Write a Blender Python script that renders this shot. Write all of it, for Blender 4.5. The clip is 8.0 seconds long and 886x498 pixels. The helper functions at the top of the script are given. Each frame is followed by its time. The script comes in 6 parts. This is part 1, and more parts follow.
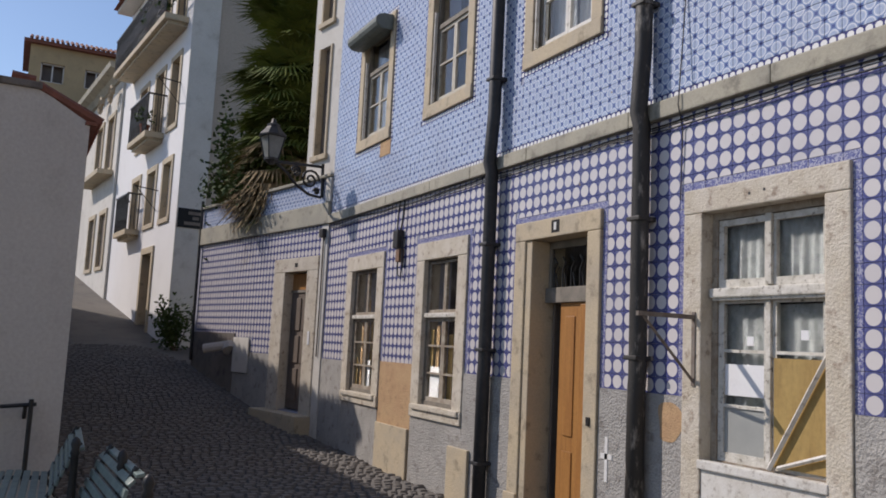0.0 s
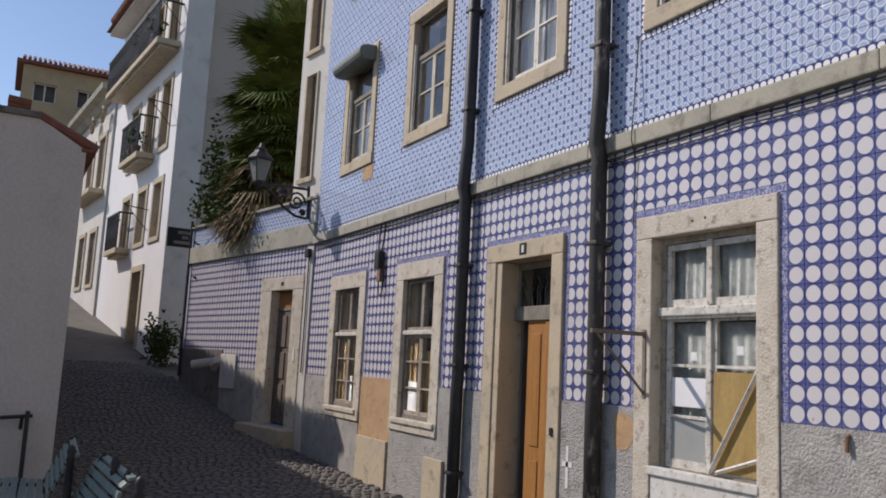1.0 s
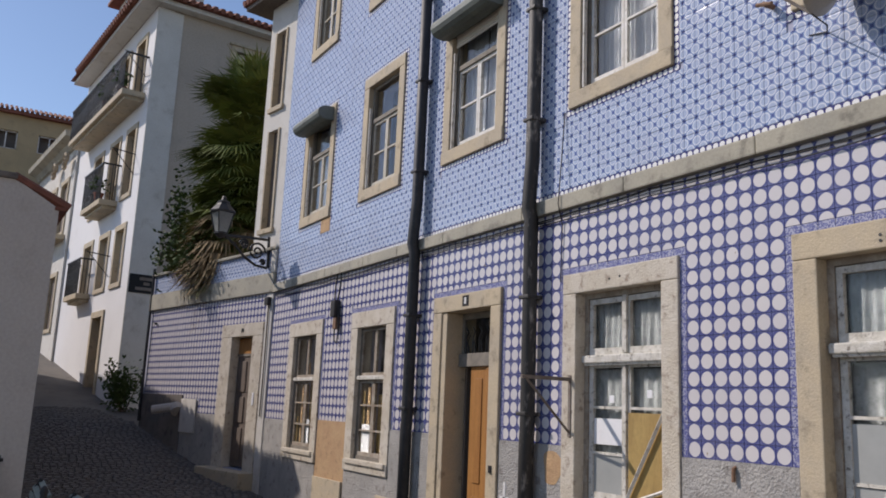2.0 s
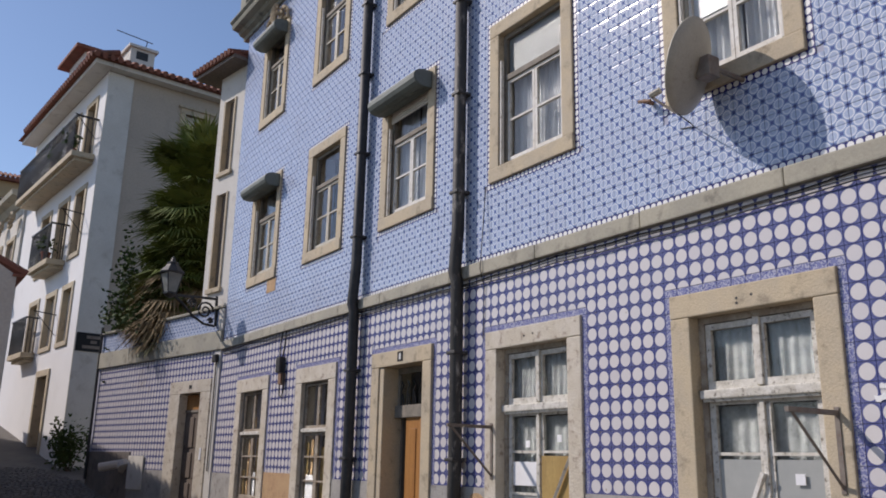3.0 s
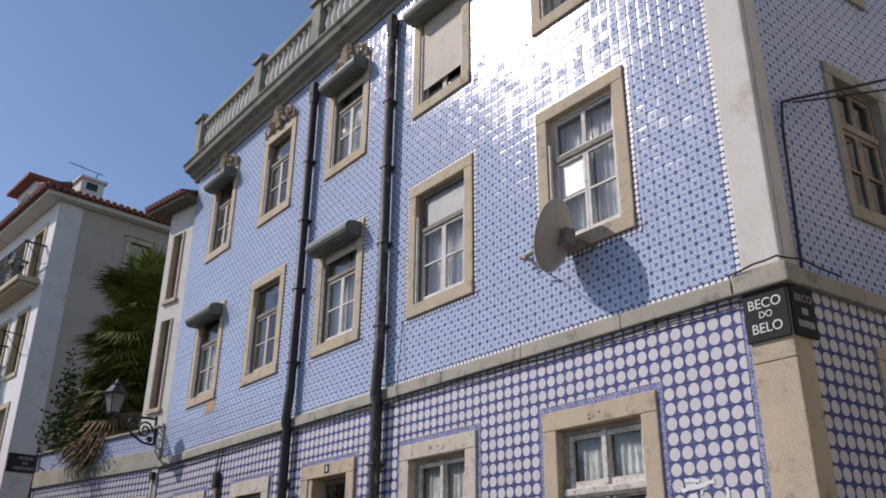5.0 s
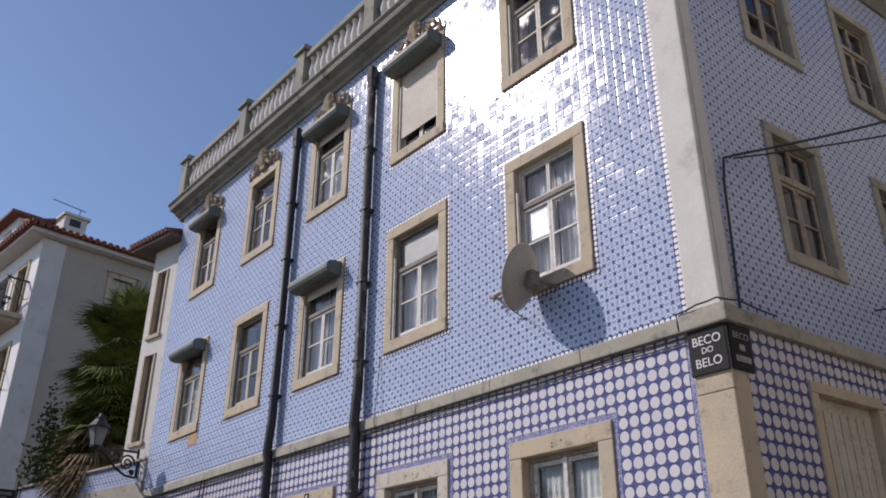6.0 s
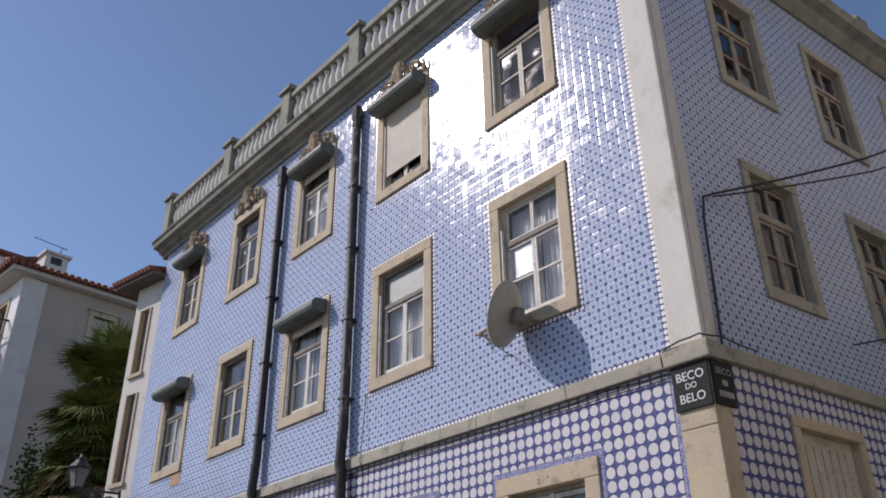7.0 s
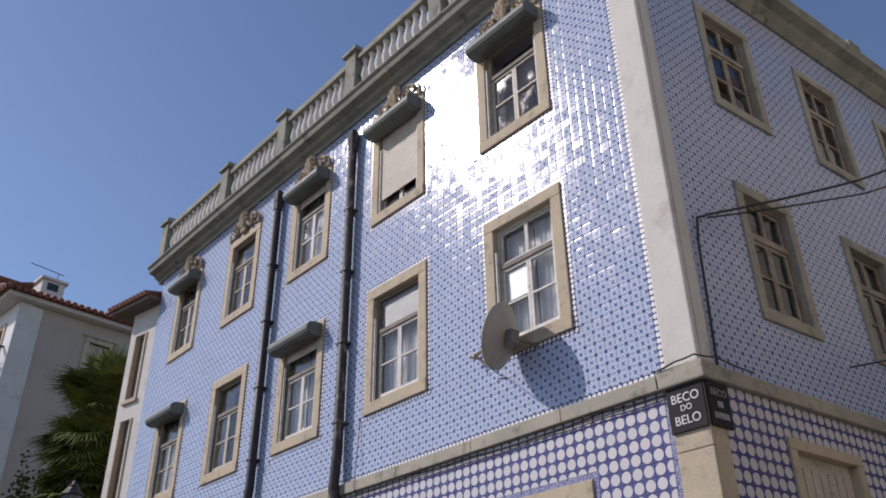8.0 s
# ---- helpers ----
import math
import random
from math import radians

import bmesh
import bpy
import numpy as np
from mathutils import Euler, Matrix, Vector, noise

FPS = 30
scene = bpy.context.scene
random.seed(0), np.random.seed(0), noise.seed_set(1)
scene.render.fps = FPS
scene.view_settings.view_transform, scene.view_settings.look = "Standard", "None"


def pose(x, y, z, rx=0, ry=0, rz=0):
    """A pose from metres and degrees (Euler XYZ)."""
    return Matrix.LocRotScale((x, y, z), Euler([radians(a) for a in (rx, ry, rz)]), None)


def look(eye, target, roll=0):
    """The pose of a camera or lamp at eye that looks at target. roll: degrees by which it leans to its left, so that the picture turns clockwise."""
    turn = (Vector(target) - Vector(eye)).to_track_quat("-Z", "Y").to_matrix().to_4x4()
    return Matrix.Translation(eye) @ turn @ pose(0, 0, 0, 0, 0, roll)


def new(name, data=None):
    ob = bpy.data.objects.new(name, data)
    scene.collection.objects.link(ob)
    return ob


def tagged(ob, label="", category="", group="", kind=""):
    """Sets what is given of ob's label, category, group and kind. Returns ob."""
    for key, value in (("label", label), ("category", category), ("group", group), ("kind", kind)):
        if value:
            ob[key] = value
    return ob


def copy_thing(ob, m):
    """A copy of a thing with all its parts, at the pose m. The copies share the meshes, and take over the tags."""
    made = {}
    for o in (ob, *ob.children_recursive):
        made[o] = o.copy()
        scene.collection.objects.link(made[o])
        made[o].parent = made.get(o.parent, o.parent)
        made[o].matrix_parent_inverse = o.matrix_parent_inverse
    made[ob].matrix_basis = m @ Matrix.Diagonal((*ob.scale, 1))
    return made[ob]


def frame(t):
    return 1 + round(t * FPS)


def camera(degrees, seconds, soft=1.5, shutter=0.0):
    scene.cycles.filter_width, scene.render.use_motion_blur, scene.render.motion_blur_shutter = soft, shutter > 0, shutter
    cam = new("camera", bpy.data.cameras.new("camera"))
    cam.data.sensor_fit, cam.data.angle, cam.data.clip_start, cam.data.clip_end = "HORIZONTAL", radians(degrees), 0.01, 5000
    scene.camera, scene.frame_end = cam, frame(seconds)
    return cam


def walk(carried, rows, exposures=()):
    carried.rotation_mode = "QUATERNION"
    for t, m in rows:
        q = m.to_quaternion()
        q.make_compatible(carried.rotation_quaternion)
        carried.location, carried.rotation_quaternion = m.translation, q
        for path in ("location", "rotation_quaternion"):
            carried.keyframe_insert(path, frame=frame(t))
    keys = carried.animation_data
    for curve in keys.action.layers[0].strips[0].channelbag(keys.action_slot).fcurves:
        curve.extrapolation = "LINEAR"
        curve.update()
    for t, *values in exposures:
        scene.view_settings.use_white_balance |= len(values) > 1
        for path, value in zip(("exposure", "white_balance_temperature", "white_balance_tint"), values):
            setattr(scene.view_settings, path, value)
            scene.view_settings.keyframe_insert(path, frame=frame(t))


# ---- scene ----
LENS = 56.0
cam = camera(LENS, 8.0, 1.8)
# t, x, y, z, pitch, yaw, roll (degrees)
PATH = [
    (0.0, 0.141, -4.907, 1.191, 6.64, 62.81, 2.78), (0.5, 0.399, -4.945, 1.168, 7.05, 62.87, 2.83),
    (1.0, 0.731, -5.026, 1.166, 7.91, 62.18, 2.89), (2.5, 2.013, -5.458, 1.185, 12.67, 58.00, 1.85),
    (3.0, 2.470, -5.620, 1.115, 14.50, 56.29, 1.18), (3.5, 2.856, -5.786, 1.036, 16.61, 55.16, 1.27),
    (4.0, 3.249, -5.992, 0.950, 19.22, 53.60, 0.94), (4.5, 3.685, -6.260, 0.815, 21.41, 52.52, 0.72),
    (6.0, 4.716, -6.942, 0.401, 25.50, 50.18, 0.16), (6.5, 4.769, -7.033, 0.388, 26.65, 49.16, -0.24),
    (7.0, 4.776, -7.054, 0.382, 27.90, 48.78, -0.77), (7.5, 4.758, -6.984, 0.357, 29.15, 48.74, -0.65),
    (8.0, 4.766, -6.962, 0.333, 29.81, 48.69, -0.82),]


def cam_pose(x, y, z, pitch, yaw, roll):
    p, w = radians(pitch), radians(yaw)
    ahead = Vector((-math.sin(w) * math.cos(p), math.cos(w) * math.cos(p), math.sin(p)))
    eye = Vector((x, y, z))
    return look(eye, eye + ahead, roll)


walk(cam, [(t, cam_pose(*r)) for t, *r in PATH], [(0.0, 0.02, 6700, 17), (3.0, 0.01, 6650, 18), (8.0, -0.02, 6550, 20)])

# ---- light ----
SUN = Vector((-0.61, -0.555, 0.655)).normalized()
world = bpy.data.worlds.new("sky")
scene.world = world
world.use_nodes = True
wn = world.node_tree.nodes
sky = wn.new("ShaderNodeTexSky")
sky.sky_type, sky.sun_disc = "NISHITA", False
sky.sun_elevation, sky.sun_rotation = math.asin(SUN.z), math.atan2(SUN.x, SUN.y)
sky.altitude, sky.air_density, sky.dust_density, sky.ozone_density = 50, 1.0, 0.35, 2.6
wn["Background"].inputs["Strength"].default_value = 0.125
tint = wn.new("ShaderNodeMixRGB")
tint.blend_type = "MULTIPLY"
tint.inputs[0].default_value, tint.inputs[2].default_value = 1.0, (0.95, 0.98, 1.0, 1)
world.node_tree.links.new(sky.outputs[0], tint.inputs[1])
world.node_tree.links.new(tint.outputs[0], wn["Background"].inputs["Color"])
sun = new("sun", bpy.data.lights.new("sun", "SUN"))
sun.data.energy, sun.data.angle, sun.data.color = 3.3, radians(0.53), (1.0, 0.95, 0.87)
sun.matrix_world = look(SUN * 60, (0, 0, 0))
scene.view_settings.exposure = 0.0


# ---- materials ----
class Nodes:
    def __init__(self, name):
        self.m = bpy.data.materials.new(name)
        self.m.use_nodes = True
        self.t = self.m.node_tree
        self.b = self.t.nodes["Principled BSDF"]

    def n(self, kind, **k):
        d = self.t.nodes.new("ShaderNode" + kind)
        for a, v in k.items():
            if a == "op":
                d.operation = v
            elif a == "dtype":
                d.data_type = v
            elif a == "blend":
                d.blend_type = v
            elif a == "feature":
                d.feature = v
        return d

    def link(self, a, b):
        self.t.links.new(a, b)

    def put(self, sock, v):
        if isinstance(v, (int, float)):
            sock.default_value = v
        elif isinstance(v, tuple):
            sock.default_value = (*v, 1) if len(v) == 3 and len(sock.default_value) == 4 else v
        else:
            self.link(v, sock)

    def math(self, op, a, b=0.0, clamp=False):
        d = self.n("Math", op=op)
        d.use_clamp = clamp
        self.put(d.inputs[0], a)
        self.put(d.inputs[1], b)
        return d.outputs[0]

    def mix(self, f, a, b, blend="MIX"):
        d = self.n("Mix", dtype="RGBA", blend=blend)
        self.put(d.inputs[0], f)
        self.put(d.inputs[6], a)
        self.put(d.inputs[7], b)
        return d.outputs[2]

    def step(self, v, lo, hi):
        d = self.n("MapRange")
        d.interpolation_type = "SMOOTHSTEP"
        self.put(d.inputs[0], v)
        d.inputs[1].default_value, d.inputs[2].default_value = lo, hi
        return d.outputs[0]

    def noise(self, scale, detail=4.0, rough=0.55, vec=None, stretch=None):
        d = self.n("TexNoise")
        d.inputs["Scale"].default_value, d.inputs["Detail"].default_value = scale, detail
        d.inputs["Roughness"].default_value = rough
        if vec is None:
            vec = self.n("TexCoord").outputs["Object"]
        if stretch:
            mp = self.n("Mapping")
            mp.inputs["Scale"].default_value = stretch
            self.link(vec, mp.inputs[0])
            vec = mp.outputs[0]
        self.link(vec, d.inputs["Vector"])
        return d.outputs["Fac"]

    def bump(self, h, strength, dist):
        d = self.n("Bump")
        d.inputs["Strength"].default_value, d.inputs["Distance"].default_value = strength, dist
        self.put(d.inputs["Height"], h)
        self.link(d.outputs[0], self.b.inputs["Normal"])

    def done(self, color, rough=0.6, metal=0.0, spec=0.5, coat=0.0):
        self.put(self.b.inputs["Base Color"], color)
        self.put(self.b.inputs["Roughness"], rough)
        self.b.inputs["Metallic"].default_value = metal
        self.b.inputs["Specular IOR Level"].default_value = spec
        self.b.inputs["Coat Weight"].default_value = coat
        return self.m


def rough_stuff(name, c1, c2, stain, big=1.2, fine=40.0, rough=0.85, bump=0.3, dist=0.01, stain_amount=0.5, metal=0.0, stretch=None):
    """A surface with colour that drifts from c1 to c2, fine grain, and patches of a stain."""
    k = Nodes(name)
    a = k.noise(big, 5.0, 0.6, stretch=stretch)
    g = k.noise(fine, 3.0, 0.6)
    s = k.noise(big * 2.7, 6.0, 0.65, stretch=stretch)
    c = k.mix(k.step(a, 0.35, 0.65), c1, c2)
    c = k.mix(k.math("MULTIPLY", k.step(s, 0.52, 0.72), stain_amount), c, stain)
    c = k.mix(0.35, c, k.mix(g, (0.25, 0.25, 0.25), (0.85, 0.85, 0.85)), "OVERLAY")
    k.bump(k.math("ADD", g, k.math("MULTIPLY", s, 0.6)), bump, dist)
    return k.done(c, k.math("ADD", rough - 0.1, k.math("MULTIPLY", s, 0.2)), metal)


LIMESTONE = rough_stuff("limestone", (0.53, 0.435, 0.295), (0.46, 0.39, 0.285), (0.22, 0.18, 0.13), 2.2, 55, 0.85, 0.6, 0.009, 0.7)
WASHED_STONE = rough_stuff("whitewashed worn stone", (0.62, 0.56, 0.465), (0.54, 0.475, 0.375), (0.27, 0.20, 0.15), 3.5, 50, 0.88, 0.8, 0.012, 0.9)
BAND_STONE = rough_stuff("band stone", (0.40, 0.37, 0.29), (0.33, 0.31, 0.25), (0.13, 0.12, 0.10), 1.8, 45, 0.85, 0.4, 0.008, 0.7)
CORNICE_STONE = rough_stuff("cornice stone", (0.30, 0.29, 0.23), (0.22, 0.22, 0.18), (0.07, 0.07, 0.06), 1.6, 35, 0.9, 0.4, 0.01, 0.8)
ORNAMENT = rough_stuff("carved stone", (0.44, 0.35, 0.24), (0.35, 0.28, 0.19), (0.10, 0.08, 0.06), 6.0, 60, 0.9, 0.4, 0.008, 0.7)
RENDER_GREY = rough_stuff("roughcast grey render", (0.42, 0.40, 0.37), (0.35, 0.335, 0.31), (0.20, 0.18, 0.16), 2.4, 42, 0.95, 1.0, 0.022, 0.8)
RENDER_GRIMY = rough_stuff("grimy brown render", (0.20, 0.17, 0.145), (0.15, 0.13, 0.115), (0.06, 0.05, 0.045), 1.4, 30, 0.95, 0.6, 0.015, 0.7)
RENDER_OCHRE = rough_stuff("bare ochre mortar", (0.50, 0.33, 0.18), (0.46, 0.29, 0.16), (0.25, 0.16, 0.09), 3.0, 50, 0.95, 0.6, 0.015, 0.6)
PLASTER_WHITE = rough_stuff("white limewash", (0.80, 0.79, 0.78), (0.76, 0.75, 0.74), (0.60, 0.58, 0.55), 0.5, 30, 0.9, 0.15, 0.006, 0.2)
PLASTER_PALE = rough_stuff("pale plaster", (0.66, 0.63, 0.57), (0.60, 0.57, 0.51), (0.36, 0.32, 0.27), 0.9, 35, 0.9, 0.2, 0.006, 0.5)
PLASTER_OLD = rough_stuff("old wall plaster", (0.56, 0.51, 0.455), (0.52, 0.475, 0.425), (0.36, 0.32, 0.27), 0.7, 25, 0.92, 0.3, 0.008, 0.35)
# mid tone chosen for the bounce off the unseen alley block
PLASTER_BOUNCE = rough_stuff("bounce-toned limewash plaster", (0.56, 0.51, 0.44), (0.51, 0.47, 0.40), (0.30, 0.27, 0.23), 0.75, 30, 0.9, 0.2, 0.006, 0.4)
# darker and warmer than the white front: the flank's shade is in the colour
PLASTER_SHADE_WARM = rough_stuff("shade-toned warm grey plaster", (0.46, 0.39, 0.315), (0.42, 0.36, 0.295), (0.23, 0.205, 0.18), 0.6, 25, 0.92, 0.2, 0.006, 0.2)
PLASTER_OCHRE = rough_stuff("ochre plaster", (0.48, 0.36, 0.20), (0.42, 0.32, 0.18), (0.28, 0.22, 0.14), 0.8, 30, 0.92, 0.2, 0.006, 0.4)
MORTAR = rough_stuff("tile bedding mortar", (0.40, 0.41, 0.50), (0.34, 0.35, 0.44), (0.22, 0.22, 0.26), 3.0, 60, 0.95, 0.3, 0.004, 0.5)
WHITE_PAINT = rough_stuff("weathered white paint", (0.70, 0.68, 0.63), (0.60, 0.57, 0.51), (0.26, 0.22, 0.18), 6.0, 70, 0.65, 0.5, 0.006, 0.8)
CREAM_PAINT = rough_stuff("old cream paint", (0.55, 0.51, 0.42), (0.47, 0.43, 0.35), (0.20, 0.17, 0.13), 7.0, 70, 0.6, 0.3, 0.004, 0.7)
OLD_PAINT = rough_stuff("flaking off-white paint", (0.68, 0.65, 0.58), (0.52, 0.49, 0.42), (0.13, 0.105, 0.08), 9.0, 60, 0.8, 0.8, 0.008, 1.0)
OLD_TIMBER = rough_stuff("bare brown timber with paint remains", (0.27, 0.215, 0.16), (0.40, 0.35, 0.28), (0.14, 0.10, 0.07), 7.0, 60, 0.8, 0.6, 0.006, 0.8)
GREY_WOOD = rough_stuff("bare grey timber", (0.24, 0.21, 0.17), (0.18, 0.16, 0.13), (0.08, 0.07, 0.06), 6.0, 60, 0.8, 0.4, 0.004, 0.6)
DOOR_WOOD = rough_stuff("varnished orange timber", (0.42, 0.20, 0.06), (0.34, 0.15, 0.045), (0.16, 0.07, 0.02), 2.0, 30, 0.42, 0.15, 0.003, 0.5, 0.0, (6, 6, 0.5))
BROWN_WOOD = rough_stuff("dull brown timber", (0.17, 0.13, 0.10), (0.13, 0.10, 0.08), (0.05, 0.04, 0.03), 3.0, 40, 0.7, 0.3, 0.004, 0.5, 0.0, (5, 5, 0.6))
PLY = rough_stuff("ochre plywood", (0.40, 0.27, 0.09), (0.34, 0.22, 0.07), (0.20, 0.13, 0.05), 2.0, 30, 0.7, 0.2, 0.003, 0.4, 0.0, (5, 5, 1))
PIPE_DARK = rough_stuff("black painted downpipe", (0.018, 0.02, 0.022), (0.03, 0.03, 0.033), (0.10, 0.09, 0.08), 5.0, 40, 0.55, 0.25, 0.004, 0.35)
PIPE_WORN = rough_stuff("worn grey downpipe", (0.026, 0.024, 0.022), (0.045, 0.042, 0.038), (0.33, 0.30, 0.26), 4.0, 40, 0.6, 0.5, 0.006, 1.0, 0.0, (1, 1, 0.35))
IRON = rough_stuff("black wrought iron", (0.015, 0.015, 0.016), (0.03, 0.028, 0.026), (0.07, 0.04, 0.025), 8.0, 60, 0.5, 0.2, 0.002, 0.4)
RUST = rough_stuff("rusty grey steel", (0.16, 0.13, 0.11), (0.22, 0.19, 0.16), (0.20, 0.09, 0.04), 9.0, 60, 0.7, 0.3, 0.002, 0.6)
CABLE = rough_stuff("dark cable sheath", (0.02, 0.02, 0.022), (0.035, 0.035, 0.035), (0.08, 0.07, 0.06), 5, 50, 0.6, 0.1, 0.001, 0.3)
AWNING = rough_stuff("grey green awning cover", (0.15, 0.17, 0.145), (0.12, 0.135, 0.12), (0.06, 0.065, 0.06), 3.0, 50, 0.6, 0.2, 0.004, 0.5)
SHUTTER = rough_stuff("beige plastic shutter", (0.62, 0.56, 0.46), (0.57, 0.51, 0.42), (0.38, 0.33, 0.26), 3.0, 50, 0.5, 0.05, 0.002, 0.3)
CURTAIN = rough_stuff("thin white curtain", (0.50, 0.51, 0.52), (0.42, 0.43, 0.45), (0.26, 0.27, 0.29), 9.0, 90, 0.9, 0.1, 0.002, 0.4, 0.0, (1, 1, 0.15))
LACE_CURTAIN = rough_stuff("grey lace curtain", (0.35, 0.365, 0.36), (0.25, 0.265, 0.26), (0.12, 0.13, 0.13), 16.0, 70, 0.95, 0.2, 0.003, 0.8, 0.0, (1, 1, 0.6))
DISH = rough_stuff("beige satellite dish", (0.40, 0.37, 0.30), (0.36, 0.33, 0.27), (0.22, 0.19, 0.15), 4.0, 60, 0.5, 0.05, 0.002, 0.4)
# low interior colour puts the dimness of the rooms into the material
ROOM = rough_stuff("interior wall darkened for dim rooms", (0.16, 0.14, 0.12), (0.13, 0.11, 0.10), (0.08, 0.07, 0.06), 1.0, 20, 0.9, 0.1, 0.004, 0.4)
CARD = rough_stuff("white paper board", (0.80, 0.80, 0.80), (0.76, 0.76, 0.77), (0.62, 0.61, 0.60), 3.0, 40, 0.7, 0.05, 0.002, 0.2)
CARTON = rough_stuff("brown cardboard", (0.42, 0.27, 0.13), (0.36, 0.22, 0.10), (0.22, 0.13, 0.06), 3.0, 40, 0.85, 0.1, 0.002, 0.3)
ROOF_CLAY = rough_stuff("clay roof tile", (0.24, 0.085, 0.055), (0.18, 0.07, 0.045), (0.07, 0.05, 0.04), 3.0, 30, 0.85, 0.3, 0.01, 0.6)
COBBLE = rough_stuff("dusty basalt cobble", (0.12, 0.11, 0.10), (0.155, 0.14, 0.125), (0.06, 0.055, 0.05), 4.0, 30, 0.75, 0.4, 0.008, 0.5)
GROUND = rough_stuff("sandy street bed", (0.14, 0.125, 0.108), (0.11, 0.10, 0.088), (0.06, 0.054, 0.048), 0.8, 18, 0.9, 0.5, 0.02, 0.6)
BENCH_PAINT = rough_stuff("grey green bench paint", (0.22, 0.28, 0.25), (0.18, 0.23, 0.21), (0.09, 0.10, 0.09), 5.0, 50, 0.45, 0.2, 0.003, 0.5)
FROND = rough_stuff("palm leaf", (0.105, 0.145, 0.035), (0.16, 0.19, 0.045), (0.24, 0.18, 0.06), 2.5, 30, 0.6, 0.1, 0.002, 0.4)
DRY_FROND = rough_stuff("dry palm leaf", (0.30, 0.22, 0.12), (0.24, 0.17, 0.09), (0.09, 0.06, 0.03), 4.0, 30, 0.8, 0.2, 0.003, 0.5)
TRUNK = rough_stuff("fibrous palm trunk", (0.10, 0.07, 0.045), (0.07, 0.05, 0.03), (0.03, 0.022, 0.015), 6.0, 40, 0.95, 0.7, 0.02, 0.6)
LEAF = rough_stuff("shrub leaf", (0.045, 0.075, 0.024), (0.07, 0.10, 0.03), (0.10, 0.09, 0.03), 4.0, 40, 0.8, 0.1, 0.002, 0.3)
SIGN_BLACK = rough_stuff("black sign enamel", (0.014, 0.014, 0.015), (0.018, 0.018, 0.019), (0.035, 0.035, 0.035), 3.0, 50, 0.85, 0.1, 0.001, 0.3)
SIGN_WHITE = rough_stuff("white sign paint", (0.75, 0.74, 0.71), (0.68, 0.67, 0.64), (0.4, 0.39, 0.37), 8.0, 60, 0.6, 0.1, 0.001, 0.4)
# white lettering darkened in colour for the shaded alley plate
SIGN_SHADED = rough_stuff("shade-dimmed sign paint", (0.34, 0.33, 0.31), (0.26, 0.25, 0.24), (0.10, 0.10, 0.10), 9.0, 60, 0.8, 0.1, 0.001, 0.7)
LANTERN_GLASS = rough_stuff("frosted lantern glass", (0.48, 0.49, 0.45), (0.40, 0.41, 0.38), (0.15, 0.15, 0.14), 3.0, 30, 0.35, 0.05, 0.001, 0.3)
SPLASH = rough_stuff("splashed white paint", (0.80, 0.80, 0.79), (0.74, 0.74, 0.73), (0.55, 0.54, 0.53), 12.0, 60, 0.6, 0.3, 0.003, 0.4)
BRASS_PIPE = rough_stuff("rusty pipe end", (0.24, 0.13, 0.07), (0.18, 0.10, 0.06), (0.09, 0.05, 0.03), 9, 60, 0.6, 0.2, 0.002, 0.5)

for leaf_material in (LEAF, FROND, DRY_FROND):
    leaf_material.node_tree.nodes["Principled BSDF"].inputs["Specular IOR Level"].default_value = 0.2


def glass():
    k = Nodes("old window glass")
    w = k.noise(2.2, 2.0, 0.5)
    k.bump(w, 0.10, 0.03)
    k.b.inputs["Transmission Weight"].default_value = 1.0
    k.b.inputs["IOR"].default_value = 1.30
    dirt = k.noise(3.0, 5.0, 0.6)
    return k.done((0.86, 0.89, 0.90), k.math("MULTIPLY", k.step(dirt, 0.45, 0.8), 0.25))


GLASS = glass()
k = Nodes("dusty frosted pane")
DUSTY = k.done(k.mix(k.noise(6.0, 5.0, 0.6), (0.30, 0.31, 0.295), (0.42, 0.43, 0.41)), 0.3)


def tile_wear(k, c):
    """Small firing differences from tile to tile, crazing and chips."""
    rnd = k.math("FRACT", k.math("ADD", k.n("NewGeometry").outputs["Random Per Island"], k.n("ObjectInfo").outputs["Random"]))
    c = k.mix(k.math("MULTIPLY", rnd, 0.16), c, (0.30, 0.31, 0.42))
    grime = k.noise(0.9, 5.0, 0.65)
    c = k.mix(k.math("MULTIPLY", k.step(grime, 0.5, 0.75), 0.16), c, (0.33, 0.31, 0.30))
    chips = k.noise(17.0, 2.0, 0.5)
    c = k.mix(k.math("MULTIPLY", k.step(chips, 0.735, 0.76), 0.8), c, (0.34, 0.26, 0.17))
    return c, rnd


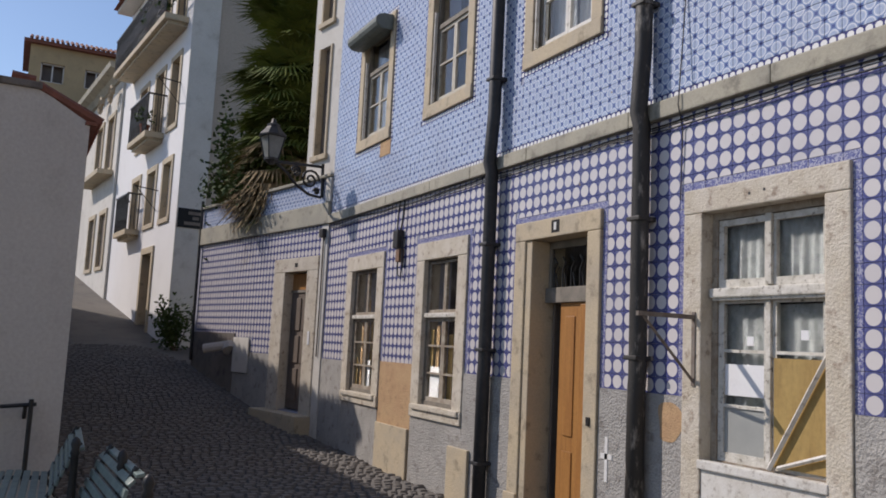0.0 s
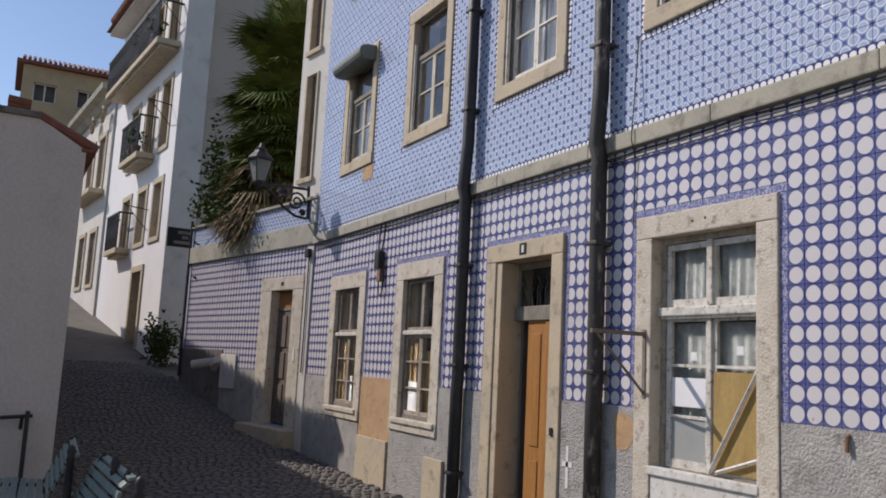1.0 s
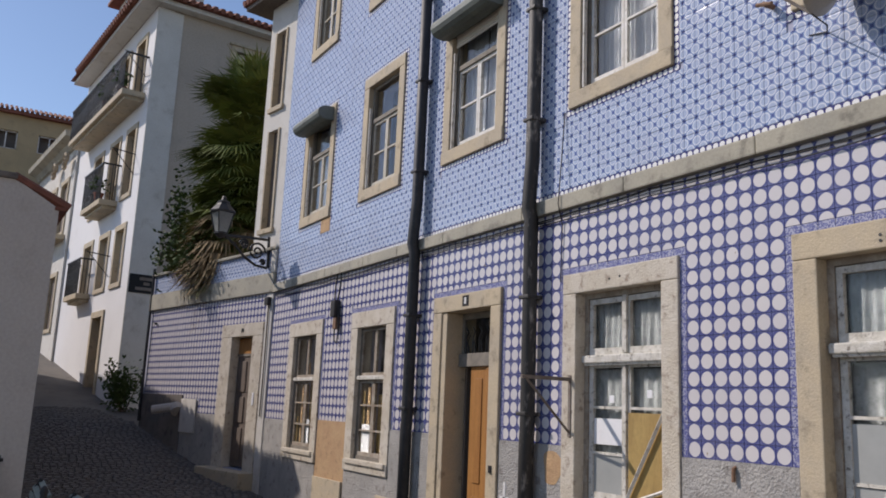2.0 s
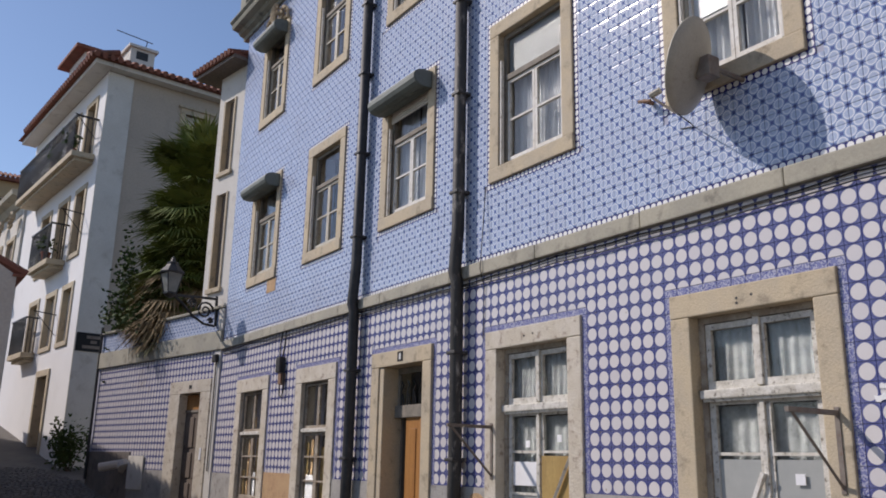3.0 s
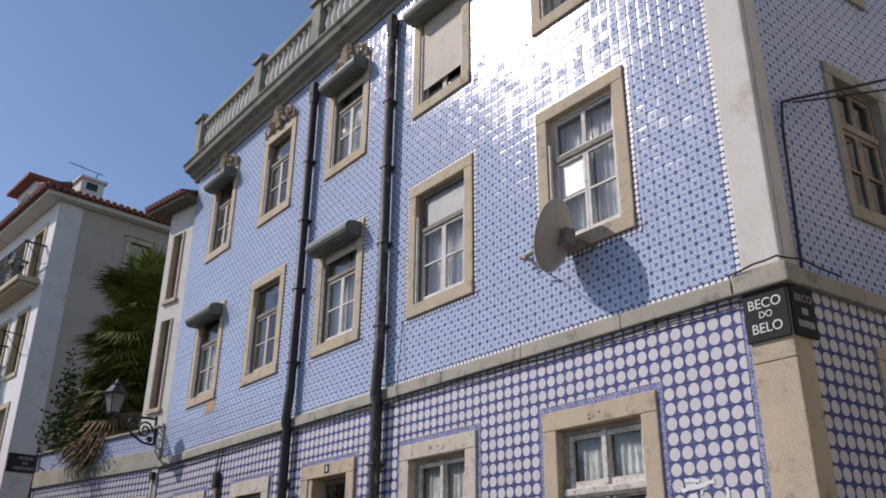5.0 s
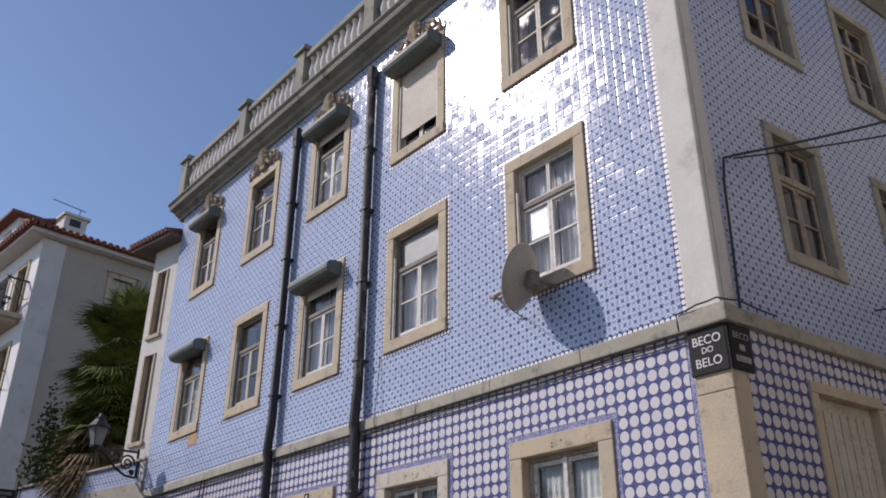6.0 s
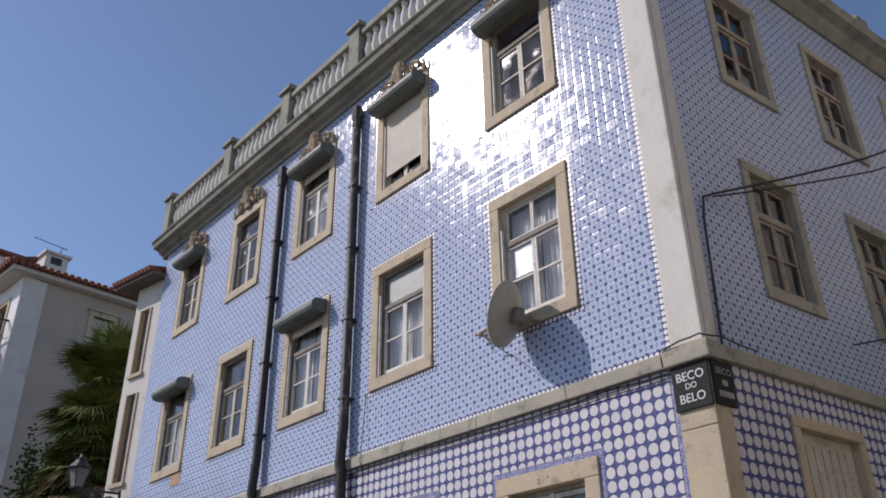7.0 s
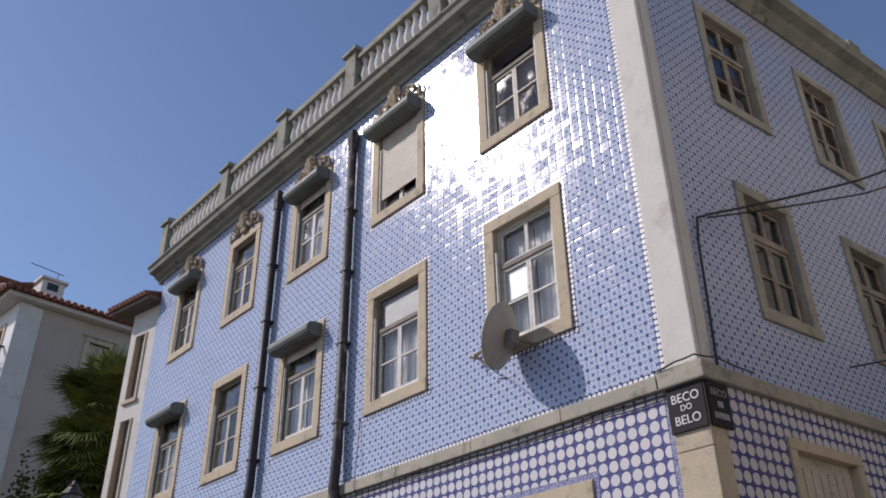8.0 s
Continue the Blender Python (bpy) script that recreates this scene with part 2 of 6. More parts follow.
def circle_tile():
    k = Nodes("white circle on blue tile")
    uv = k.n("SeparateXYZ")
    k.link(k.n("UVMap").outputs[0], uv.inputs[0])
    u, v = k.math("SUBTRACT", uv.outputs[0], 0.5), k.math("SUBTRACT", uv.outputs[1], 0.5)
    wob = k.math("MULTIPLY", k.math("SUBTRACT", k.noise(25, 2), 0.5), 0.05)
    d = k.math("ADD", k.math("SQRT", k.math("ADD", k.math("MULTIPLY", u, u), k.math("MULTIPLY", v, v))), wob)
    a = k.math("SUBTRACT", 0.5, k.math("ABSOLUTE", u))
    b = k.math("SUBTRACT", 0.5, k.math("ABSOLUTE", v))
    line = k.math("MULTIPLY", k.math("SUBTRACT", 1.0, k.step(k.math("ABSOLUTE", k.math("SUBTRACT", k.math("ADD", a, b), 0.15)), 0.01, 0.03)), 0.55)
    blue = k.mix(line, k.mix(k.noise(30, 3), (0.055, 0.063, 0.20), (0.092, 0.102, 0.275)), (0.24, 0.26, 0.45))
    c = k.mix(k.step(d, 0.426, 0.454), (0.66, 0.625, 0.61), blue)
    c, rnd = tile_wear(k, c)
    k.bump(k.noise(22.0, 3.0, 0.5), 0.12, 0.004)
    return k.done(c, 0.24, spec=0.35)


def star_tile():
    k = Nodes("blue star and ring tile")
    uv = k.n("SeparateXYZ")
    k.link(k.n("UVMap").outputs[0], uv.inputs[0])
    p, q = k.math("ADD", uv.outputs[0], uv.outputs[1]), k.math("SUBTRACT", uv.outputs[0], uv.outputs[1])
    a = k.math("ABSOLUTE", k.math("SUBTRACT", k.math("FRACT", k.math("ADD", p, 10.5)), 0.5))
    b = k.math("ABSOLUTE", k.math("SUBTRACT", k.math("FRACT", k.math("ADD", q, 10.5)), 0.5))
    star = k.step(k.math("ADD", k.math("POWER", a, 0.62), k.math("POWER", b, 0.62)), 0.44, 0.53)
    a2, b2 = k.math("SUBTRACT", 0.5, a), k.math("SUBTRACT", 0.5, b)
    d = k.math("SQRT", k.math("ADD", k.math("MULTIPLY", a2, a2), k.math("MULTIPLY", b2, b2)))
    ring = k.step(k.math("ABSOLUTE", k.math("SUBTRACT", d, 0.40)), 0.035, 0.06)
    inner = k.step(k.math("ABSOLUTE", k.math("SUBTRACT", d, 0.20)), 0.03, 0.05)
    c = k.mix(k.step(d, 0.34, 0.37), (0.425, 0.505, 0.64), (0.24, 0.33, 0.525))
    c = k.mix(k.math("MULTIPLY", k.math("SUBTRACT", 1.0, inner), 0.4), c, (0.26, 0.31, 0.58))
    c = k.mix(ring, (0.72, 0.74, 0.80), c)
    c = k.mix(star, (0.075, 0.105, 0.28), c)
    c, rnd = tile_wear(k, c)
    # glaze thins towards rounded edges
    eu = k.math("SUBTRACT", 0.5, k.math("ABSOLUTE", k.math("SUBTRACT", uv.outputs[0], 0.5)))
    ev = k.math("SUBTRACT", 0.5, k.math("ABSOLUTE", k.math("SUBTRACT", uv.outputs[1], 0.5)))
    pillow = k.step(k.math("MINIMUM", eu, ev), 0.0, 0.12)
    k.bump(k.math("ADD", k.noise(13.0, 2.0, 0.5), k.math("MULTIPLY", pillow, 0.5)), 0.46, 0.004)
    return k.done(c, k.math("ADD", 0.10, k.math("MULTIPLY", rnd, 0.10)), spec=0.29)


def bead_tile():
    k = Nodes("white bead border tile")
    uv = k.n("SeparateXYZ")
    k.link(k.n("UVMap").outputs[0], uv.inputs[0])
    u, v = k.math("SUBTRACT", uv.outputs[0], 0.5), k.math("SUBTRACT", uv.outputs[1], 0.5)
    d = k.math("SQRT", k.math("ADD", k.math("MULTIPLY", u, u), k.math("MULTIPLY", v, v)))
    c = k.mix(k.step(d, 0.40, 0.45), (0.76, 0.75, 0.73), (0.05, 0.05, 0.20))
    return k.done(c, 0.25)


def lace_tile():
    k = Nodes("blue lace border tile")
    n = k.noise(75.0, 2.0, 0.5)
    m = k.noise(28.0, 2.0, 0.5)
    c = k.mix(k.step(n, 0.46, 0.54), (0.09, 0.10, 0.27), (0.40, 0.40, 0.50))
    c = k.mix(k.step(m, 0.55, 0.62), c, (0.17, 0.18, 0.36))
    k.bump(n, 0.1, 0.002)
    return k.done(c, 0.3)


CIRCLE, STAR, BEAD, LACE = circle_tile(), star_tile(), bead_tile(), lace_tile()


# ---- building helpers ----
def part(name, bm, material, parent, label="", smooth=False):
    me = bpy.data.meshes.new(name)
    bmesh.ops.recalc_face_normals(bm, faces=bm.faces)
    bm.to_mesh(me)
    bm.free()
    me.materials.append(material)
    if smooth:
        me.polygons.foreach_set("use_smooth", [True] * len(me.polygons))
    ob = new(name, me)
    ob.parent = parent
    if label:
        tagged(ob, label)
    return ob


def thing(name, label, category, m=Matrix.Identity(4), group="", kind=""):
    ob = new(name)
    ob.matrix_world = m
    return tagged(ob, label, category, group, kind)


def box(bm, x0, x1, y0, y1, z0, z1, bevel=0.0):
    r = bmesh.ops.create_cube(bm, size=1.0)
    vs = r["verts"]
    for v in vs:
        v.co = ((x0 + x1) / 2 + v.co.x * (x1 - x0), (y0 + y1) / 2 + v.co.y * (y1 - y0), (z0 + z1) / 2 + v.co.z * (z1 - z0))
    if bevel:
        es = {e for v in vs for e in v.link_edges}
        bmesh.ops.bevel(bm, geom=list(es), offset=bevel, segments=2, affect="EDGES", profile=0.6)


def boxes(*rows, bevel=0.0):
    bm = bmesh.new()
    for r in rows:
        box(bm, *r, bevel=bevel)
    return bm


def tube(bm, pts, r, sides=6, r1=None):
    """A round bar along points."""
    pts = [Vector(p) for p in pts]
    rings = []
    for i, p in enumerate(pts):
        d = (pts[min(i + 1, len(pts) - 1)] - pts[max(i - 1, 0)]).normalized()
        a = d.orthogonal().normalized() if abs(d.z) > 0.9 else d.cross(Vector((0, 0, 1))).normalized()
        b = d.cross(a)
        rr = r if r1 is None else r + (r1 - r) * i / (len(pts) - 1)
        rings.append([bm.verts.new(p + rr * (a * math.cos(2 * math.pi * j / sides) + b * math.sin(2 * math.pi * j / sides))) for j in range(sides)])
    for s, e in zip(rings, rings[1:]):
        for j in range(sides):
            bm.faces.new((s[j], s[(j + 1) % sides], e[(j + 1) % sides], e[j]))
    bm.faces.new(rings[0][::-1])
    bm.faces.new(rings[-1])


def tubes(*rows, sides=6):
    bm = bmesh.new()
    for pts, r in rows:
        tube(bm, pts, r, sides)
    return bm


def lathe(bm, prof, cx, cy, sides=12):
    """A turned solid round an upright axis; prof: rows of radius, height."""
    rings = [[bm.verts.new((cx + r * math.cos(2 * math.pi * j / sides), cy + r * math.sin(2 * math.pi * j / sides), z)) for j in range(sides)] for r, z in prof]
    for s, e in zip(rings, rings[1:]):
        for j in range(sides):
            bm.faces.new((s[j], s[(j + 1) % sides], e[(j + 1) % sides], e[j]))
    bm.faces.new(rings[0][::-1])
    bm.faces.new(rings[-1])


def profile_x(bm, prof, x0, x1):
    """A closed outline of (y, z) drawn out along x."""
    a = [bm.verts.new((x0, y, z)) for y, z in prof]
    b = [bm.verts.new((x1, y, z)) for y, z in prof]
    n = len(prof)
    for i in range(n):
        bm.faces.new((a[i], a[(i + 1) % n], b[(i + 1) % n], b[i]))
    bm.faces.new(a[::-1])
    bm.faces.new(b)


def wall_bm(x0, x1, z0, z1, thick, holes, y=0.0):
    """A wall along x with its face at y, of some thickness, with openings (x0, x1, z0, z1) that go through."""
    bm = bmesh.new()
    xs = sorted({x0, x1, *[h[0] for h in holes], *[h[1] for h in holes]})
    zs = sorted({z0, z1, *[h[2] for h in holes], *[h[3] for h in holes]})
    xs, zs = [x for x in xs if x0 <= x <= x1], [z for z in zs if z0 <= z <= z1]
    solid = {}
    for i in range(len(xs) - 1):
        for j in range(len(zs) - 1):
            cx, cz = (xs[i] + xs[i + 1]) / 2, (zs[j] + zs[j + 1]) / 2
            solid[i, j] = not any(h[0] < cx < h[1] and h[2] < cz < h[3] for h in holes)
    cache = {}

    def v(x, yy, z):
        key = (round(x, 4), round(yy, 4), round(z, 4))
        if key not in cache:
            cache[key] = bm.verts.new((x, yy, z))
        return cache[key]
    ya, yb = y, y + thick
    for (i, j), s in solid.items():
        if not s:
            continue
        a, b, c, d = xs[i], xs[i + 1], zs[j], zs[j + 1]
        bm.faces.new((v(a, ya, c), v(b, ya, c), v(b, ya, d), v(a, ya, d)))
        bm.faces.new((v(a, yb, d), v(b, yb, d), v(b, yb, c), v(a, yb, c)))
        for di, dj, e in ((-1, 0, ((a, c), (a, d))), (1, 0, ((b, d), (b, c))), (0, -1, ((b, c), (a, c))), (0, 1, ((a, d), (b, d)))):
            if not solid.get((i + di, j + dj), False):
                (ex, ez), (fx, fz) = e
                bm.faces.new((v(ex, ya, ez), v(fx, ya, fz), v(fx, yb, fz), v(ex, yb, ez)))
    return bm


def wider(holes, d=0.03):
    return [(a - d, b + d, c - d, e + d) for a, b, c, e in holes]


def trimmed(r, holes, least=0.018):
    """The rectangle r cut back to the largest rest outside the holes; None if little is left."""
    for h in holes:
        if r[0] < h[1] - 1e-4 and r[1] > h[0] + 1e-4 and r[2] < h[3] - 1e-4 and r[3] > h[2] + 1e-4:
            c = [(r[0], min(r[1], h[0]), r[2], r[3]), (max(r[0], h[1]), r[1], r[2], r[3]), (r[0], r[1], r[2], min(r[3], h[2])), (r[0], r[1], max(r[2], h[3]), r[3])]
            r = max(c, key=lambda q: max(0, q[1] - q[0]) * max(0, q[3] - q[2]))
            if r[1] - r[0] < least or r[3] - r[2] < least:
                return None
    return r


TILT = 0.011


def tile_mesh(name, rects, material, proud=0.009, y=0.0, tilt=TILT, gap=0.0009, seed=1):
    """Rects of (x0, x1, z0, z1, u0, u1, v0, v1) as slightly uneven glazed tiles in one mesh."""
    rng = np.random.default_rng(seed)
    vs, fs, uvs = [], [], []
    for x0, x1, z0, z1, u0, u1, v0, v1 in rects:
        n = len(vs)
        ta, tb, dy = rng.normal(0, tilt), rng.normal(0, tilt), rng.normal(0, 0.0006)
        cx, cz = (x0 + x1) / 2, (z0 + z1) / 2
        g, e = gap, gap + 0.0016
        for xx, zz in ((x0 + e, z0 + e), (x1 - e, z0 + e), (x1 - e, z1 - e), (x0 + e, z1 - e)):
            vs.append((xx, y - proud + dy + ta * (xx - cx) + tb * (zz - cz), zz))
        for xx, zz in ((x0 + g, z0 + g), (x1 - g, z0 + g), (x1 - g, z1 - g), (x0 + g, z1 - g)):
            vs.append((xx, y + 0.001, zz))
        fs += [(n, n + 1, n + 2, n + 3), (n + 4, n + 5, n + 1, n), (n + 5, n + 6, n + 2, n + 1), (n + 6, n + 7, n + 3, n + 2), (n + 7, n + 4, n, n + 3)]
        q = ((u0, v0), (u1, v0), (u1, v1), (u0, v1))
        for f in ((0, 1, 2, 3), (0, 1, 1, 0), (1, 2, 2, 1), (2, 3, 3, 2), (3, 0, 0, 3)):
            uvs += [q[i] for i in f]
    me = bpy.data.meshes.new(name)
    me.from_pydata(vs, [], fs)
    lay = me.uv_layers.new(name="UVMap")
    lay.data.foreach_set("uv", [c for q in uvs for c in q])
    me.materials.append(material)
    return me


def lattice(x0, x1, z0, z1, px, pz, ox, oz, holes):
    out = []
    for i in range(math.floor((x0 - ox) / px), math.ceil((x1 - ox) / px)):
        for j in range(math.floor((z0 - oz) / pz), math.ceil((z1 - oz) / pz)):
            a, c = ox + i * px, oz + j * pz
            r = (max(a, x0), min(a + px, x1), max(c, z0), min(c + pz, z1))
            if r[1] - r[0] < 0.018 or r[3] - r[2] < 0.018:
                continue
            r = trimmed(r, holes)
            if r:
                out.append((*r, (r[0] - a) / px, (r[1] - a) / px, (r[2] - c) / pz, (r[3] - c) / pz))
    return out


def strip(x0, x1, z0, z1, step, along):
    """A border of small tiles along x or z."""
    out, a = [], x0 if along == "x" else z0
    end = x1 if along == "x" else z1
    n = max(1, round((end - a) / step))
    for i in range(n):
        s, e = a + (end - a) * i / n, a + (end - a) * (i + 1) / n
        out.append((s, e, z0, z1, 0, 1, 0, 1) if along == "x" else (x0, x1, s, e, 0, 1, 0, 1))
    return out


def round_border(o, w, step, bottom=True):
    """Border tiles round an outline o of (x0, x1, z0, z1)."""
    x0, x1, z0, z1 = o
    r = strip(x0 - w, x1 + w, z1, z1 + w, step, "x") + strip(x0 - w, x0, z0, z1, step, "z") + strip(x1, x1 + w, z0, z1, step, "z")
    if bottom:
        r += strip(x0 - w, x1 + w, z0 - w, z0, step, "x")
    return r


def mesh_part(name, me, parent, label="", kind=""):
    ob = new(name, me)
    ob.parent = parent
    return tagged(ob, label, "", "", kind)


# ---- ground ----
HILL = ((-90, 12.0), (-42, 4.0), (-28, 1.6), (-23.5, 0.86), (-20, 0.55), (-18, 0.15), (-16, -0.25), (-13.5, -0.5), (-8, -0.62), (0, -0.64), (5.4, -1.32), (8, -1.6), (30, -3.0), (400, -6.0))


def gz(x, y=0.0):
    for (a, za), (b, zb) in zip(HILL, HILL[1:]):
        if x <= b:
            return za + (zb - za) * (x - a) / (b - a)
    return HILL[-1][1]


def make_ground():
    bm = bmesh.new()
    xs = [-90, -60, -40, -32, -28] + [-26 + 0.5 * i for i in range(73)] + [14, 20, 30, 60, 150, 400]
    ys = [-300, -80, -30, -20] + [-15 + 0.5 * i for i in range(36)] + [6, 12, 30, 80, 300]
    grid = [[bm.verts.new((x, y, gz(x) - 0.03 + 0.02 * noise.noise((x * 0.7, y * 0.7, 0)))) for y in ys] for x in xs]
    for a, b in zip(grid, grid[1:]):
        for i in range(len(ys) - 1):
            bm.faces.new((a[i], b[i], b[i + 1], a[i + 1]))
    g = part("ground", bm, GROUND, None, smooth=True)
    tagged(g, "dark worn street surface climbing a hill", "ground", kind="structure")
    # small paving stones where the lane shows
    rng = random.Random(5)
    vs, fs = [], []
    x = -23.0
    while x < -6.0:
        y = -6.4 + rng.uniform(0, 0.06)
        while y < -0.15 + min(0, (x + 13.78) * 0.176):
            w, d = rng.uniform(0.10, 0.14), rng.uniform(0.10, 0.15)
            h = rng.uniform(0.0, 0.022)
            n = len(vs)
            o = rng.uniform(-0.012, 0.012)
            for s, t, zz in ((0, 0, -0.04), (w, 0, -0.04), (w, d, -0.04), (0, d, -0.04), (0.02, 0.02, h), (w - 0.02, 0.02, h), (w - 0.02, d - 0.02, h + 0.004), (0.02, d - 0.02, h)):
                vs.append((x + s + o, y + t, gz(x + s) + zz))
            fs += [(n + 4, n + 5, n + 6, n + 7), (n, n + 1, n + 5, n + 4), (n + 1, n + 2, n + 6, n + 5), (n + 2, n + 3, n + 7, n + 6), (n + 3, n, n + 4, n + 7)]
            y += d + 0.012
        x += 0.145
    me = bpy.data.meshes.new("cobbles")
    me.from_pydata(vs, [], fs)
    me.materials.append(COBBLE)
    c = new("cobbles", me)
    tagged(c, "small dark basalt cobbles paving the lane", "paving", kind="stuff")


make_ground()


# ---- windows and doors, built in a wall's own frame: x along it, y into it, z up ----
def surround(parent, o, w, sill=0.2, depth=0.22, proud=0.035, name="window", label="", mat=LIMESTONE):
    """Stone jambs, lintel and sill round an opening; o: the outline (x0, x1, z0, z1)."""
    x0, x1, z0, z1 = o
    win = tagged(new(name), label)
    win.parent = parent
    e = 0.003
    part("lintel", boxes((x0, x1, -proud - e, depth, z1 - w, z1), bevel=0.012), mat, win)
    part("jamb", boxes((x0, x0 + w, -proud, depth, z0 + sill, z1 - w - 0.002), bevel=0.012), mat, win)
    part("jamb", boxes((x1 - w, x1, -proud, depth, z0 + sill, z1 - w - 0.002), bevel=0.012), mat, win)
    if sill:
        part("sill_stone", boxes((x0, x1, -proud - 0.012, depth, z0, z0 + sill - 0.002), bevel=0.012), mat, win)
    return win


def ring(x0, x1, z0, z1, y, t, w, low=None, bars=()):
    """A joinery frame in one piece, with thin glazing bars across."""
    zs = [z0 + (low or w), *bars, z1 - w]
    hs = []
    for i, (a, b) in enumerate(zip(zs, zs[1:])):
        hs.append((x0 + w, x1 - w, a + (0.012 if i else 0), b - (0.012 if i < len(zs) - 2 else 0)))
    return wall_bm(x0, x1, z0, z1, t, hs, y)


def pane(win, x0, x1, z0, z1, y, mat=None, name="pane"):
    bm = boxes((x0, x1, y, y + 0.004, z0, z1))
    ob = part(name, bm, mat or GLASS, win)
    if mat is None:
        ob.visible_shadow = False
    return ob


def curtain(win, x0, x1, z0, z1, y, folds=9, seed=0, mat=None, deep=1.0):
    rng = random.Random(seed)
    bm = bmesh.new()
    n = folds * 6
    ph = rng.uniform(0, 6)
    rows = []
    for i in range(n + 1):
        t = i / n
        x = x0 + (x1 - x0) * t
        d = 0.018 * math.sin(t * folds * 2 * math.pi + ph) + 0.010 * math.sin(t * folds * 3.7 + ph)
        d *= deep
        rows.append((bm.verts.new((x, y + d * 0.5, z1)), bm.verts.new((x, y + d, (z0 + z1) / 2)), bm.verts.new((x + 0.01 * math.sin(t * 9), y + d * 1.2, z0))))
    for a, b in zip(rows, rows[1:]):
        bm.faces.new((a[0], a[1], b[1], b[0]))
        bm.faces.new((a[1], a[2], b[2], b[1]))
    return part("curtain", bm, mat or CURTAIN, win, smooth=True)


def sash(win, x0, x1, z0, z1, y, bars=(), w=0.045, t=0.04, mat=None, name="sash"):
    return part(name, ring(x0, x1, z0, z1, y, t, w, w * 1.3, bars), mat or WHITE_PAINT, win)


def casement(win, a, transom=0.62, frame_mat=None, sash_mat=None, bars=1, curtains=True, seed=0, y=0.05, folds=7, top_bar=True, sw=0.045, fsw=0.03, bar_mat=None):
    """A two-leaf window with a fanlight in the opening a (x0, x1, z0, z1)."""
    x0, x1, z0, z1 = a
    fw = 0.055
    zt = z0 + (z1 - z0) * transom
    fm, sm = frame_mat or GREY_WOOD, sash_mat or WHITE_PAINT
    xm = (x0 + x1) / 2
    part("frame", ring(x0, x1, z0, z1, y, 0.07, fw), fm, win)
    if transom < 1:
        part("transom", boxes((x0 + fw, x1 - fw, y - 0.012, y + 0.06, zt - 0.035, zt + 0.035), bevel=0.008), bar_mat or sm, win)
        if top_bar:
            sash(win, x0 + fw + 0.007, xm - 0.004, zt + 0.036, z1 - fw - 0.008, y + 0.012, w=fsw, mat=sm, name="fanlight_sash")
            sash(win, xm + 0.004, x1 - fw - 0.007, zt + 0.036, z1 - fw - 0.008, y + 0.012, w=fsw, mat=sm, name="fanlight_sash")
        pane(win, x0 + fw, x1 - fw, zt + 0.036, z1 - fw, y + 0.045)
    top = zt - 0.036 if transom < 1 else z1 - fw
    hb = [z0 + fw + (top - z0 - fw) * (i + 1) / (bars + 1) for i in range(bars)]
    for p, q in ((x0 + fw + 0.007, xm - 0.004), (xm + 0.004, x1 - fw - 0.007)):
        sash(win, p, q, z0 + fw, top, y + 0.014, hb, sw, mat=sm)
        pane(win, p + 0.045, q - 0.045, z0 + fw + 0.05, top - 0.04, y + 0.036)
    if curtains:
        curtain(win, x0 + 0.02, xm - 0.005, z0 + 0.03, z1 - 0.06, y + 0.16, folds, seed)
        curtain(win, xm + 0.005, x1 - 0.02, z0 + 0.03, z1 - 0.06, y + 0.16, folds, seed + 1)


def roller_box(win, x0, x1, z, r=0.13):
    """A rolled sun blind under its rounded hood, standing out from the wall."""
    bm = bmesh.new()
    prof = [(-0.03, z + r * 1.1)]
    for i in range(9):
        a = math.pi / 2 + math.pi * 1.15 * i / 8
        prof.append((-0.19 + r * 1.25 * math.cos(a) * 0.9, z + r * math.sin(a)))
    prof.append((-0.03, z - r * 0.9))
    profile_x(bm, prof, x0, x1)
    bmesh.ops.bevel(bm, geom=[e for e in bm.edges if abs(e.verts[0].co.x - e.verts[1].co.x) < 1e-5], offset=0.012, segments=2, affect="EDGES")
    part("blind_hood", bm, AWNING, win, "grey-green rolled blind hood")


def blind(win, x0, x1, z0, z1, y=0.02):
    """A slatted roller blind let down in front of the window."""
    n = max(1, round((z1 - z0) / 0.05))
    h = (z1 - z0) / n
    for i in range(n):
        bm = bmesh.new()
        z = z0 + i * h
        profile_x(bm, [(y, z + 0.002), (y - 0.010, z + h * 0.35), (y - 0.010, z + h * 0.7), (y, z + h - 0.002), (y + 0.006, z + h - 0.002), (y + 0.006, z + 0.002)], x0, x1)
        part("slat", bm, SHUTTER, win)


def rails(win, x0, x1, z0, z1):
    part("guide_rail", boxes((x0, x0 + 0.025, -0.015, 0.03, z0, z1), bevel=0.004), WHITE_PAINT, win)
    part("guide_rail", boxes((x1 - 0.025, x1, -0.015, 0.03, z0, z1), bevel=0.004), WHITE_PAINT, win)


